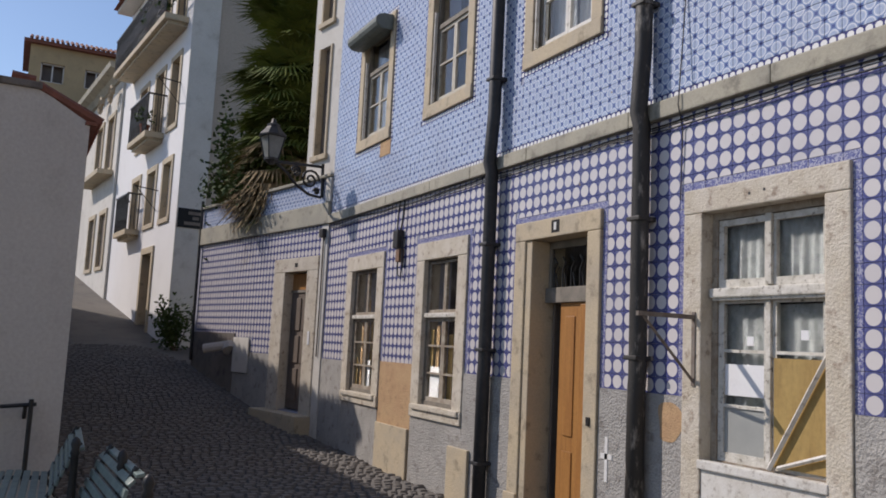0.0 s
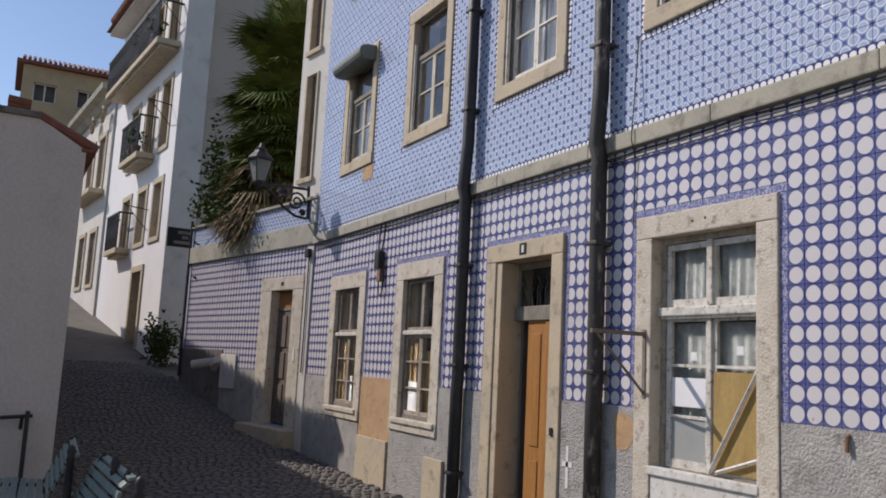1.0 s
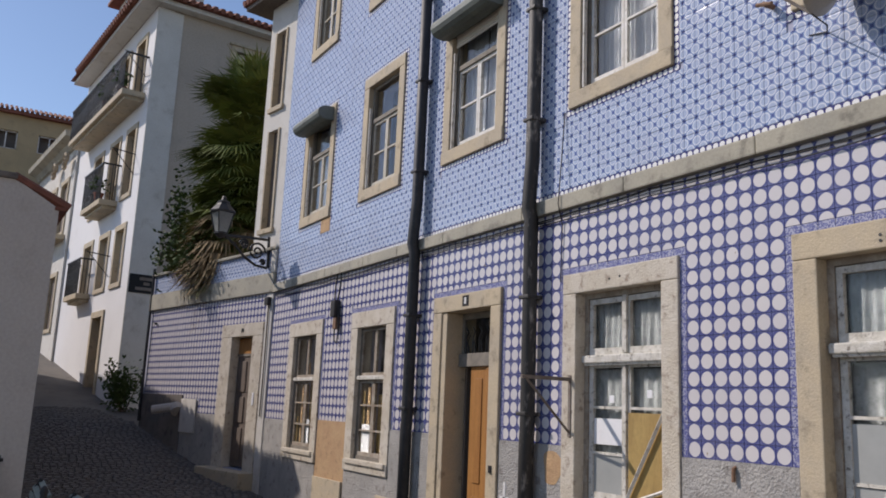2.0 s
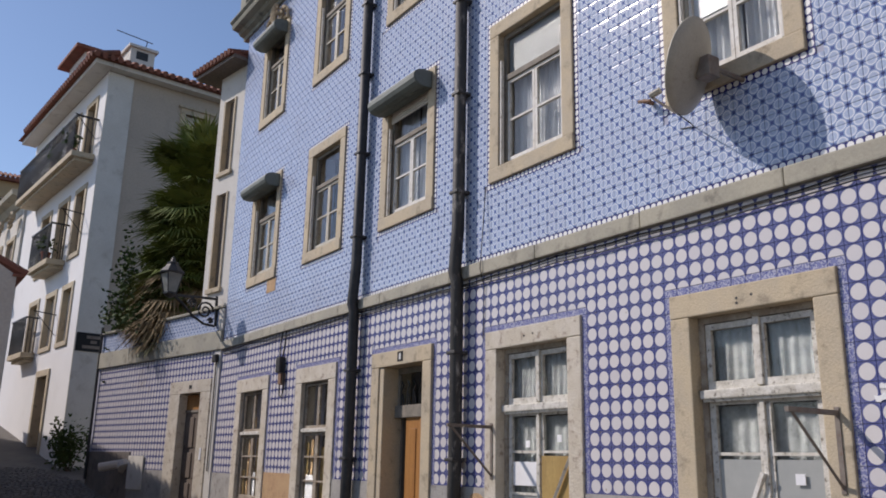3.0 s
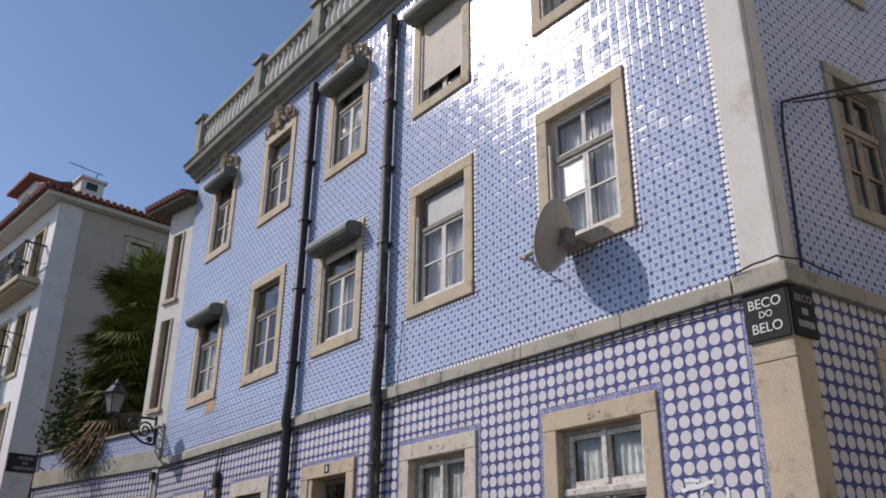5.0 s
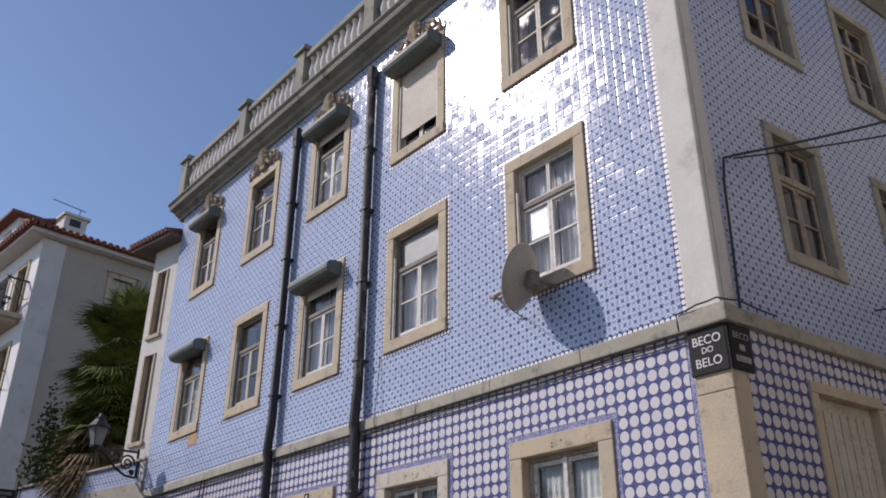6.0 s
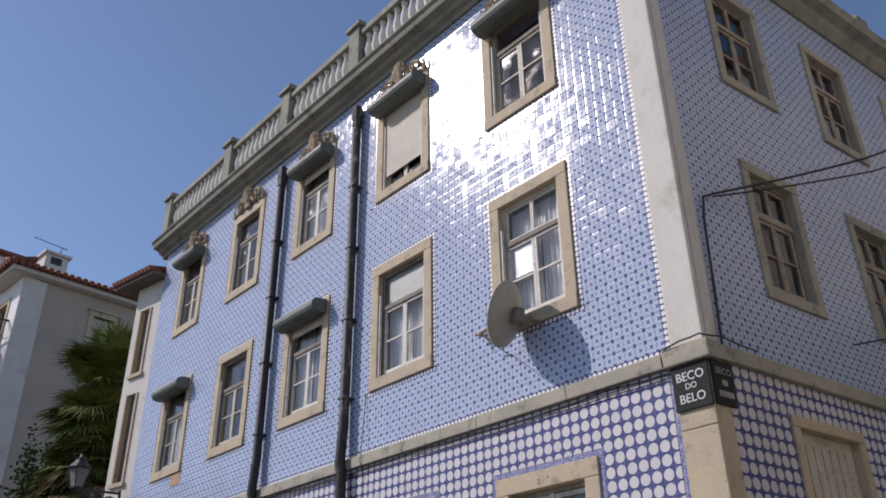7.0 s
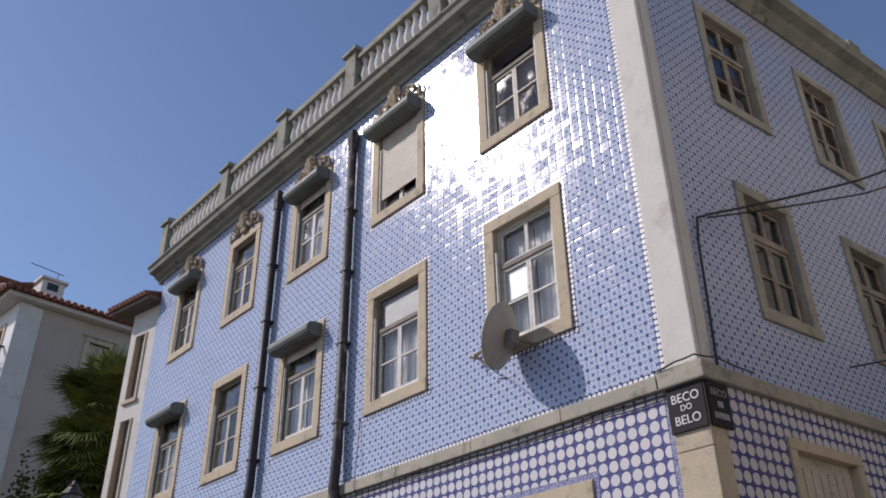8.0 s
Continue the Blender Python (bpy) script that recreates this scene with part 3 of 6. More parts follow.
def crest(win, x0, x1, z, y=-0.05):
    """Carved scrolls and a shell over a lintel."""
    xm, w = (x0 + x1) / 2, (x1 - x0) / 2
    for s in (-1, 1):
        bm = bmesh.new()
        pts = []
        for i in range(22):
            a = i / 21 * 4.2 * math.pi / 1.6
            r = 0.19 * (1 - i / 26)
            pts.append((xm + s * (w * 0.52 + r * math.cos(a)), y - 0.02 - 0.002 * i, z + 0.17 + r * 0.95 * math.sin(a)))
        tube(bm, pts, 0.042, 6, 0.03)
        pts = [(xm + s * w * (0.30 + 0.7 * t), y, z + 0.04 + 0.24 * (1 - t) ** 2 + 0.03 * math.sin(t * 9)) for t in [i / 8 for i in range(9)]]
        tube(bm, pts, 0.045, 6, 0.028)
        tube(bm, [(xm + s * w * 0.96, y, z), (xm + s * w * 1.0, y - 0.02, z + 0.15), (xm + s * w * 0.93, y - 0.03, z + 0.24)], 0.035, 6, 0.02)
        part("scroll", bm, ORNAMENT, win, "carved stone scroll")
    bm = bmesh.new()
    box(bm, xm - 0.10, xm + 0.10, y - 0.07, y + 0.03, z, z + 0.18, bevel=0.03)
    part("shell", bm, ORNAMENT, win, "carved stone shell")
    for i in range(7):
        a = math.pi * (0.12 + 0.76 * i / 6)
        bm = bmesh.new()
        tube(bm, [(xm, y - 0.05, z + 0.08), (xm + 0.12 * math.cos(a), y - 0.10, z + 0.14 + 0.22 * math.sin(a)), (xm + 0.19 * math.cos(a), y - 0.06, z + 0.14 + 0.38 * math.sin(a))], 0.03, 6, 0.045)
        part("shell_rib", bm, ORNAMENT, win)


def low_dressing(win, a, transom, y, seed):
    """Stout mullion, moulded transom and gathered lace for a ground-floor window."""
    x0, x1, z0, z1 = a
    xm, zt = (x0 + x1) / 2, z0 + (z1 - z0) * transom
    part("mullion", boxes((xm - 0.03, xm + 0.03, y - 0.015, y + 0.011, zt + 0.045, z1 - 0.056), bevel=0.008), OLD_PAINT, win)
    part("transom_moulding", boxes((x0 + 0.02, x1 - 0.02, y - 0.055, y - 0.013, zt - 0.045, zt + 0.03), (x0 + 0.03, x1 - 0.03, y - 0.035, y - 0.0125, zt - 0.07, zt - 0.04), bevel=0.014), OLD_PAINT, win, "moulded flaking transom")
    part("cover_strip", boxes((xm - 0.022, xm + 0.022, y - 0.012, y + 0.013, z0 + 0.06, zt - 0.072), bevel=0.006), OLD_PAINT, win)
    for s, (p, q) in enumerate(((x0 + 0.012, xm - 0.012), (xm - 0.004, x1 - 0.03))):
        curtain(win, p, q, zt - 0.02, z1 - 0.10, y + 0.085, 6, seed + s, LACE_CURTAIN, 0.5)
    for s, (p, q) in enumerate(((x0 + 0.04, xm - 0.012), (xm - 0.004, x1 - 0.03))):
        curtain(win, p, q, z0 + 0.10, zt - 0.10, y + 0.09, 5, seed + 5 + s, LACE_CURTAIN, 0.5)


# ---- the tiled corner house ----
X0, X1 = -13.8, 0.64         # ends of the front
ZB, ZT = 3.24, 3.40          # stone string course
EAVE = 10.14                 # underside of the cornice
TILE = 0.14                  # side of a wall tile
TX, TZ = -3.40, 0.88         # a corner of the tile grid
UP = {  # outline of each upper window
    "w1": (-12.70, -11.33, 4.31, 6.35), "w2": (-10.16, -8.78, 4.31, 6.35), "w3": (-7.59, -6.18, 4.31, 6.35), "w4": (-4.96, -3.51, 4.31, 6.35), "w5": (-2.27, -0.87, 4.31, 6.35),
    "u1": (-12.70, -11.47, 7.56, 9.57), "u2": (-10.19, -8.86, 7.56, 9.57), "u3": (-7.58, -6.25, 7.56, 9.57), "u4": (-4.94, -3.56, 7.56, 9.57), "u5": (-2.28, -0.89, 7.56, 9.57)}
LOW = {"gwa": (-12.76, -11.25, 0.25, 2.56), "gwb": (-10.11, -8.69, 0.25, 2.56), "d6": (-7.59, -6.10, -0.9, 2.56), "gw1": (-5.01, -3.47, -0.9, 2.56), "gw2": (-2.35, -0.81, -0.9, 2.56)}
SW = 0.2                     # width of the lower stone surrounds
UW = 0.172                   # width of the upper stone surrounds


def opening(o, w=SW, sill=0.2):
    return (o[0] + w, o[1] - w, o[2] + sill, o[3] - w)


def make_house():
    house = thing("tiled_house", "three-storey corner house clad in blue and white tiles", "house")
    holes = [opening(o, UW, 0.175) for o in UP.values()]
    low_open = {"gwa": (-12.52, -11.46, 0.42, 2.36), "gwb": (-9.90, -8.85, 0.42, 2.36), "d6": (-7.30, -6.29, -0.70, 2.36), "gw1": (-4.81, -3.67, 0.36, 2.36), "gw2": (-2.15, -1.01, 0.30, 2.36)}
    holes += list(low_open.values())
    part("front_wall", wall_bm(X0, 0.56, -2.6, EAVE + 0.35, 0.42, wider(holes)), MORTAR, house)
    # rooms behind, closed off; their dark colour stands for dimness
    part("back_wall", boxes((X0, 0.1, 3.4, 3.6, -2.6, 10.3)), ROOM, house, "plain room wall in a darkened colour")
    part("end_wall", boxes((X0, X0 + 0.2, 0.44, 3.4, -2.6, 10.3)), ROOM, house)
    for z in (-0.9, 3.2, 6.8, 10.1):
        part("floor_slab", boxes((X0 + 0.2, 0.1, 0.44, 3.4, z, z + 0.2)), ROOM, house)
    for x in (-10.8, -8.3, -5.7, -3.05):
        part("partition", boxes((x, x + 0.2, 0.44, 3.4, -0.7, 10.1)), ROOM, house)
    # string course in blocks, cornice
    x, i, rng = X0, 0, random.Random(3)
    while x < 0.19:
        e = min(x + rng.uniform(1.1, 1.7), 0.2)
        if 0.2 - e < 0.4:
            e = 0.2
        part("course_block", boxes((x + 0.003, e - 0.003, -0.075, 0.0, ZB, ZT + rng.uniform(-0.006, 0.004)), bevel=0.015), BAND_STONE, house)
        x = e
    bm = bmesh.new()
    profile_x(bm, [(0.0, EAVE - 0.02), (-0.05, EAVE - 0.02), (-0.07, EAVE + 0.05), (-0.16, EAVE + 0.09), (-0.20, EAVE + 0.15), (-0.33, EAVE + 0.18), (-0.35, EAVE + 0.24), (-0.35, EAVE + 0.27), (-0.40, EAVE + 0.32), (-0.40, EAVE + 0.35), (0.40, EAVE + 0.42), (0.40, EAVE)], X0 - 0.22, X1 + 0.35)
    part("cornice", bm, CORNICE_STONE, house, "weathered moulded stone cornice")
    # balustrade
    zb = EAVE + 0.41
    peds = [-13.55, -10.40, -7.90, -5.42, -2.95, -0.45, 0.70]
    for xp in peds:
        p = part("pedestal", boxes((xp - 0.16, xp + 0.16, -0.30, 0.02, zb - 0.05, zb + 1.02), bevel=0.01), CORNICE_STONE, house)
        part("cap", boxes((xp - 0.22, xp + 0.22, -0.36, 0.08, zb + 1.02, zb + 1.10), (xp - 0.18, xp + 0.18, -0.32, 0.04, zb + 1.10, zb + 1.17), bevel=0.015), CORNICE_STONE, p)
    prof = [(0.07, 0.0), (0.07, 0.05), (0.04, 0.08), (0.058, 0.16), (0.076, 0.26), (0.058, 0.40), (0.034, 0.54), (0.04, 0.59), (0.064, 0.62), (0.064, 0.67)]
    bm = bmesh.new()
    lathe(bm, prof, 0, 0, 10)
    one = bpy.data.meshes.new("baluster")
    bm.to_mesh(one)
    bm.free()
    one.materials.append(PLASTER_PALE)
    one.polygons.foreach_set("use_smooth", [True] * len(one.polygons))
    for a, b in zip(peds, peds[1:]):
        part("rail", boxes((a + 0.16, b - 0.16, -0.26, -0.02, zb + 0.82, zb + 0.96), bevel=0.015), CORNICE_STONE, house)
        part("plinth_rail", boxes((a + 0.16, b - 0.16, -0.25, -0.03, zb - 0.05, zb + 0.15), bevel=0.01), CORNICE_STONE, house)
        n = max(2, round((b - a - 0.32) / 0.21))
        for i in range(n):
            ob = new("baluster", one)
            ob.parent = house
            ob.location = (a + 0.16 + (b - a - 0.32) * (i + 0.5) / n, -0.14, zb + 0.15)
    # corner pilaster in blocks
    part("corner_pilaster", boxes((0.27, X1 + 0.02, -0.05, 0.03, ZT + 0.02, EAVE), bevel=0.02), PLASTER_PALE, house, "smooth pale plastered corner strip")
    zz = -2.4
    for h in (1.35, 1.15, 1.18, 1.30, 0.0):
        e = min(zz + h, 2.72) if h else 3.20
        part("quoin", boxes((0.262, X1 + 0.03, -0.045, 0.03, zz, e - 0.006), bevel=0.012), LIMESTONE, house)
        zz = e
    part("corner_cap", boxes((0.205, X1 + 0.10, -0.12, 0.10, ZB - 0.02, ZT + 0.01), bevel=0.02), BAND_STONE, house)
    # bare dado under the tiles
    for a, b in ((X0, -12.77), (-11.24, -10.12), (-8.68, -7.60), (-6.09, -5.02), (-3.46, -2.36), (-0.80, 0.26)):
        ochre = abs(a + 11.24) < 0.01
        part("dado", boxes((a, b, -0.012 if ochre else -0.02, 0.0, -2.4, 0.88 if not ochre else 0.93)), RENDER_OCHRE if ochre else RENDER_GREY, house, "bare ochre mortar where render has fallen" if ochre else "")
    part("dado", boxes((-12.76, -11.25, -0.018, 0.0, -2.4, 0.26)), RENDER_GREY, house)
    part("dado", boxes((-10.11, -8.69, -0.018, 0.0, -2.4, 0.26)), RENDER_GREY, house)
    part("dado_base", boxes((-11.22, -10.14, -0.05, -0.013, -1.2, 0.06), bevel=0.01), LIMESTONE, house, "pale stone base slab")
    part("dado_base", boxes((-8.95, -8.45, -0.06, -0.021, -1.2, 0.0), bevel=0.01), LIMESTONE, house)
    # patches where render or tiles are gone
    for cx, cz, rx, rz in ((-5.16, 0.66, 0.14, 0.19),):
        bm = bmesh.new()
        c = bm.verts.new((cx, -0.028, cz))
        ring = [bm.verts.new((cx + rx * math.cos(t) * (1 + 0.2 * math.sin(3 * t + 1)), -0.0225, cz + rz * math.sin(t) * (1 + 0.15 * math.cos(2 * t)))) for t in [2 * math.pi * i / 26 for i in range(26)]]
        for p, q in zip(ring, ring[1:] + ring[:1]):
            bm.faces.new((c, p, q))
        part("patch", bm, RENDER_OCHRE, house, "ochre patch of bare mortar")
    part("patch", boxes((-11.70, -11.30, -0.016, 0.0, 4.06, 4.30), bevel=0.004), RENDER_OCHRE, house, "ochre patch where tiles are lost")

    # upper windows
    for i, (n, o) in enumerate(UP.items()):
        a = opening(o, UW, 0.175)
        win = surround(house, o, UW, 0.175, name="window", label="sash window in a pale limestone surround")
        hood = n in ("w1", "w3", "u1", "u3", "u4", "u5")
        white = n in ("w4", "w5", "u3", "w3")
        casement(win, a, 0.66 if n[0] == "w" else 0.68, CREAM_PAINT if n in ("u5", "w5", "u4") else GREY_WOOD, WHITE_PAINT if white else CREAM_PAINT, 1, n in ("w3", "w4", "w5", "w1", "u3"), i * 3, top_bar=n == "w5", bar_mat=GREY_WOOD, sw=0.038, fsw=0.022)
        rails(win, a[0] + 0.01, a[1] - 0.01, a[2] + 0.02, a[3] - 0.35)
        if hood:
            roller_box(win, o[0] + 0.06, o[1] - 0.06, a[3] - 0.03, 0.125)
        if n == "u4":
            blind(win, a[0] + 0.03, a[1] - 0.03, a[2] + 0.26, a[3])
        if n in ("w3", "u3"):
            blind(win, a[0] + 0.03, a[1] - 0.03, a[3] - 0.28, a[3])
        if n[0] == "u":
            crest(win, o[0] + 0.05, o[1] - 0.05, o[3])
        if n == "w5":
            part("paper_sheet", boxes((a[0] + 0.10, a[0] + 0.50, 0.098, 0.102, a[2] + 0.62, a[2] + 1.08)), CARD, win, "white sheet behind the glass")
        if n == "w4":
            part("pane_blind", boxes((a[0] + 0.06, a[1] - 0.06, 0.098, 0.102, a[2] + 1.13, a[3] - 0.06)), DUSTY, win, "greyed upper pane")
    # ground-floor windows
    o = LOW["gw2"]
    win = surround(house, o, SW, 0.0, name="window", label="tall flaking white window in a worn limestone surround")
    a = low_open["gw2"]
    casement(win, a, 0.69, OLD_TIMBER, OLD_PAINT, 2, False, 61, 0.085, 8, sw=0.056, fsw=0.05)
    low_dressing(win, a, 0.69, 0.085, 61)
    part("apron", boxes((a[0] + 0.002, a[1] - 0.002, -0.018, 0.30, -1.4, a[2]), (a[0] + 0.1, a[1] - 0.1, -0.03, -0.0185, -0.9, a[2] - 0.2), bevel=0.01), WHITE_PAINT, win, "white boarded panel below the window")
    for q, zlo, zhi in ((a[0] + 0.11, 0.80, 1.20), (a[0] + 0.62, 0.80, 1.20), (a[0] + 0.11, 0.42, 0.78), (a[0] + 0.62, 0.42, 0.78)):
        part("dusty_pane", boxes((q, q + 0.41, 0.112, 0.118, zlo, zhi)), DUSTY, win, "whitened lower pane")
    part("brace", tubes(([(a[0] + 0.20, 0.05, 0.34), (a[0] + 0.56, 0.05, 1.10)], 0.025), ([(a[1] - 0.06, 0.06, 0.34), (a[0] + 0.66, 0.055, 0.80)], 0.02), sides=4), WHITE_PAINT, win, "white timber braces nailed across")
    part("vent_sticker", boxes((a[0] + 0.80, a[0] + 0.88, 0.090, 0.096, 1.02, 1.10)), CARD, win)
    o = LOW["gw1"]
    win = surround(house, o, SW, 0.0, name="window", label="decayed white window in a worn limestone surround", mat=WASHED_STONE)
    a = low_open["gw1"]
    casement(win, a, 0.68, OLD_TIMBER, OLD_PAINT, 2, False, 71, 0.085, 8, sw=0.054, fsw=0.05)
    low_dressing(win, a, 0.68, 0.085, 71)
    part("apron", boxes((a[0] + 0.002, a[1] - 0.002, -0.018, 0.30, -1.4, a[2]), (a[0] - 0.02, a[1] + 0.02, -0.045, 0.03, a[2] - 0.02, a[2] + 0.05), bevel=0.01), WHITE_PAINT, win, "white boarded panel below the window")
    part("board", boxes((a[0] + 0.62, a[1] - 0.08, 0.078, 0.097, 0.44, 1.22)), PLY, win, "ochre plywood filling a broken pane")
    part("paper_sheet", boxes((a[0] + 0.12, a[0] + 0.50, 0.112, 0.118, 0.92, 1.16)), CARD, win)
    part("dusty_pane", boxes((a[0] + 0.12, a[0] + 0.50, 0.112, 0.118, 0.44, 0.84)), DUSTY, win)
    part("brace", tubes(([(a[0] + 0.60, 0.05, 0.42), (a[1] - 0.05, 0.05, 1.24)], 0.02), ([(a[0] + 0.68, 0.05, 0.44), (a[1] - 0.05, 0.05, 0.58)], 0.016), sides=4), WHITE_PAINT, win, "white timber braces nailed across")
    for x, z in ((-4.42, 1.34), (-3.93, 1.39), (-3.90, 1.12)):
        part("vent_sticker", boxes((x - 0.032, x + 0.032, 0.088, 0.094, z - 0.035, z + 0.035)), CARD, win, "small white sticker on the pane")
    for n, s in (("gwb", 81), ("gwa", 91)):
        o, a = LOW[n], low_open[n]
        win = surround(house, o, SW + 0.04, 0.16, name="window", label="broken old sash window in a crumbling stone surround", mat=WASHED_STONE)
        casement(win, a, 0.60, GREY_WOOD, OLD_TIMBER, 2, False, s, 0.03, sw=0.042, fsw=0.03)
        part("transom_moulding", boxes((a[0] + 0.03, a[1] - 0.03, -0.01, 0.017, a[2] + (a[3] - a[2]) * 0.6 - 0.03, a[2] + (a[3] - a[2]) * 0.6 + 0.03), bevel=0.012), OLD_PAINT, win)
        rng = random.Random(s)
        for i in range(5):
            x = a[0] + 0.10 + 0.15 * i
            h = rng.uniform(0.45, 1.5)
            part("plank", boxes((x, x + rng.uniform(0.06, 0.12), 0.085 + 0.012 * i, 0.094 + 0.012 * i, a[2] + 0.02, a[2] + h)), CARTON if i % 3 else PLY, win, "timber scrap leaning inside the window")
        part("paper_sheet", boxes((a[0] + 0.14 + (0.3 if n == "gwa" else 0), a[0] + 0.40 + (0.3 if n == "gwa" else 0), 0.078, 0.083, a[2] + 0.10, a[2] + 0.50)), CARD, win)
        part("sill", boxes((a[0] - 0.12, a[1] + 0.12, -0.075, 0.05, a[2] - 0.07, a[2] - 0.0), bevel=0.015), WASHED_STONE, win)
    # street door
    o, a = LOW["d6"], low_open["d6"]
    d = surround(house, o, SW, 0.0, 0.42, 0.045, "door", "open wooden street door in a deep limestone surround")
    part("reveal", boxes((o[0] + SW + 0.002, a[0] + 0.02, -0.025, 0.41, -1.2, 2.355), bevel=0.01), LIMESTONE, d)
    part("base_block", boxes((o[0] - 0.03, o[0] + SW, -0.07, -0.046, -1.2, -0.3), bevel=0.012), LIMESTONE, d)
    part("transom", boxes((a[0] + 0.02, a[1], 0.16, 0.26, 1.70, 1.86), bevel=0.01), GREY_WOOD, d)
    bm = boxes((a[0] + 0.02, a[1], 0.20, 0.24, 2.28, 2.36), (a[0] + 0.02, a[0] + 0.07, 0.20, 0.24, 1.86, 2.28), (a[1] - 0.05, a[1], 0.20, 0.24, 1.86, 2.28), bevel=0.006)
    part("fanlight_frame", bm, GREY_WOOD, d)
    rows = []
    for i in range(5):
        x = a[0] + 0.14 + 0.15 * i
        rows.append(([(x, 0.19, 1.86), (x, 0.19, 2.05), (x + 0.05, 0.19, 2.12), (x, 0.19, 2.18)], 0.009))
        rows.append(([(x + 0.07, 0.19, 1.86), (x + 0.03, 0.19, 2.0), (x + 0.09, 0.19, 2.08)], 0.008))
    part("grille", tubes(*rows), IRON, d)
    pane(d, a[0] + 0.07, a[1] - 0.05, 1.86, 2.28, 0.225)
    lf = part("leaf", boxes((a[0] + 0.26, a[1] - 0.01, 0.20, 0.25, -0.70, 1.70), bevel=0.006), DOOR_WOOD, d, "orange varnished panelled door leaf")
    part("panel", boxes((a[0] + 0.36, a[0] + 0.52, 0.188, 0.199, 0.35, 1.56), bevel=0.008), DOOR_WOOD, lf)
    part("panel", boxes((a[0] + 0.36, a[0] + 0.52, 0.188, 0.199, -0.48, 0.2), bevel=0.008), DOOR_WOOD, lf)
    part("stile", boxes((a[0] + 0.62, a[1] - 0.02, 0.18, 0.199, -0.68, 1.68), bevel=0.006), DOOR_WOOD, lf)
    part("inner_leaf", boxes((a[0] + 0.03, a[0] + 0.07, 0.26, 0.80, -0.70, 1.70), bevel=0.006), BROWN_WOOD, d, "dark leaf swung inwards")
    part("number_plate", boxes((-6.90, -6.76, -0.052, -0.047, 2.40, 2.53), bevel=0.002), SIGN_BLACK, d)
    part("number_bar", boxes((-6.85, -6.81, -0.056, -0.053, 2.425, 2.505)), SIGN_WHITE, d)
    part("bell", boxes((o[1] - 0.13, o[1] - 0.08, -0.06, -0.046, 0.52, 0.60), bevel=0.004), IRON, d)
    part("step", boxes((o[0], o[1], -0.25, 0.4, -1.2, -0.68), bevel=0.015), LIMESTONE, d)
    return house, low_open


house, low_open = make_house()
front = [o for o in house.children if o.name.startswith("front_wall")][0]


def single_tiles(rects, material, tilt, rng):
    cache = {}
    for q in rects:
        key = tuple(round(v, 3) for v in (q[1] - q[0], q[3] - q[2], *q[4:]))
        if key not in cache:
            w, h = q[1] - q[0], q[3] - q[2]
            cache[key] = tile_mesh("tile", [(-w / 2, w / 2, -h / 2, h / 2, *q[4:])], material, tilt=0.0)
        ob = new("tile", cache[key])
        ob.parent = front
        ob.location = ((q[0] + q[1]) / 2, 0, (q[2] + q[3]) / 2)
        ob.rotation_euler = (rng.normal(0, tilt), 0, rng.normal(0, tilt))


def lay_tiles():
    bw = 0.07
    # ground floor: circles, with lace borders round the surrounds
    lows = [(o[0] - bw, o[1] + bw, 0.6 if o[2] < 0 else 0.3, o[3] + bw) for o in LOW.values()]
    r = lattice(X0 + 0.02, 0.185, TZ, ZB - 0.005, TILE, TILE, TX, TZ, lows)
    near = [q for q in r if q[0] > -2.9]
    far = [q for q in r if q[0] <= -2.9]
    mesh_part("circle_tiles", tile_mesh("circle_tiles", far, CIRCLE, tilt=0.006, seed=2), front, "white-circle tiles on blue", "stuff")
    rng = np.random.default_rng(9)
    single_tiles(near, CIRCLE, 0.005, rng)
    b = []
    for n, o in LOW.items():
        lo = 0.88 if n not in ("gwa", "gwb") else 0.95
        b += round_border((o[0], o[1], lo, o[3]), bw, 0.14, False)
    b += strip(0.19, 0.258, -0.4, ZB - 0.005, 0.14, "z")
    mesh_part("lace_tiles", tile_mesh("lace_tiles", b, LACE, tilt=0.005, seed=3), front, "narrow blue lace border tiles", "stuff")
    # upper floors: stars and rings, with bead borders
    bead = 0.066
    ups = [(o[0] - bead, o[1] + bead, o[2] - bead, o[3] + bead) for o in UP.values()]
    r = lattice(X0 + 0.02, 0.26 - bead, ZT + bead, EAVE - 0.02, TILE, TILE, TX, ZT + bead, ups)
    near = [q for q in r if q[0] > -2.4 and q[2] < 4.6]
    far = [q for q in r if not (q[0] > -2.4 and q[2] < 4.6)]
    mesh_part("star_tiles", tile_mesh("star_tiles", far, STAR, tilt=TILT, seed=4), front, "blue star and ring tiles", "stuff")
    single_tiles(near, STAR, 0.011, rng)
    b = strip(X0 + 0.02, 0.26, ZT + 0.002, ZT + bead, 0.07, "x") + strip(0.26 - bead, 0.26, ZT + bead, EAVE - 0.02, 0.07, "z")
    for o in UP.values():
        b += round_border(o, bead, 0.07)
    mesh_part("bead_tiles", tile_mesh("bead_tiles", b, BEAD, tilt=0.005, seed=5), front, "narrow dark blue border tiles with white beads", "stuff")


# ---- side front round the corner ----
SIDE = Matrix.Translation((X1, 0.0, 0)) @ pose(0, 0, 0, 0, 0, 85)


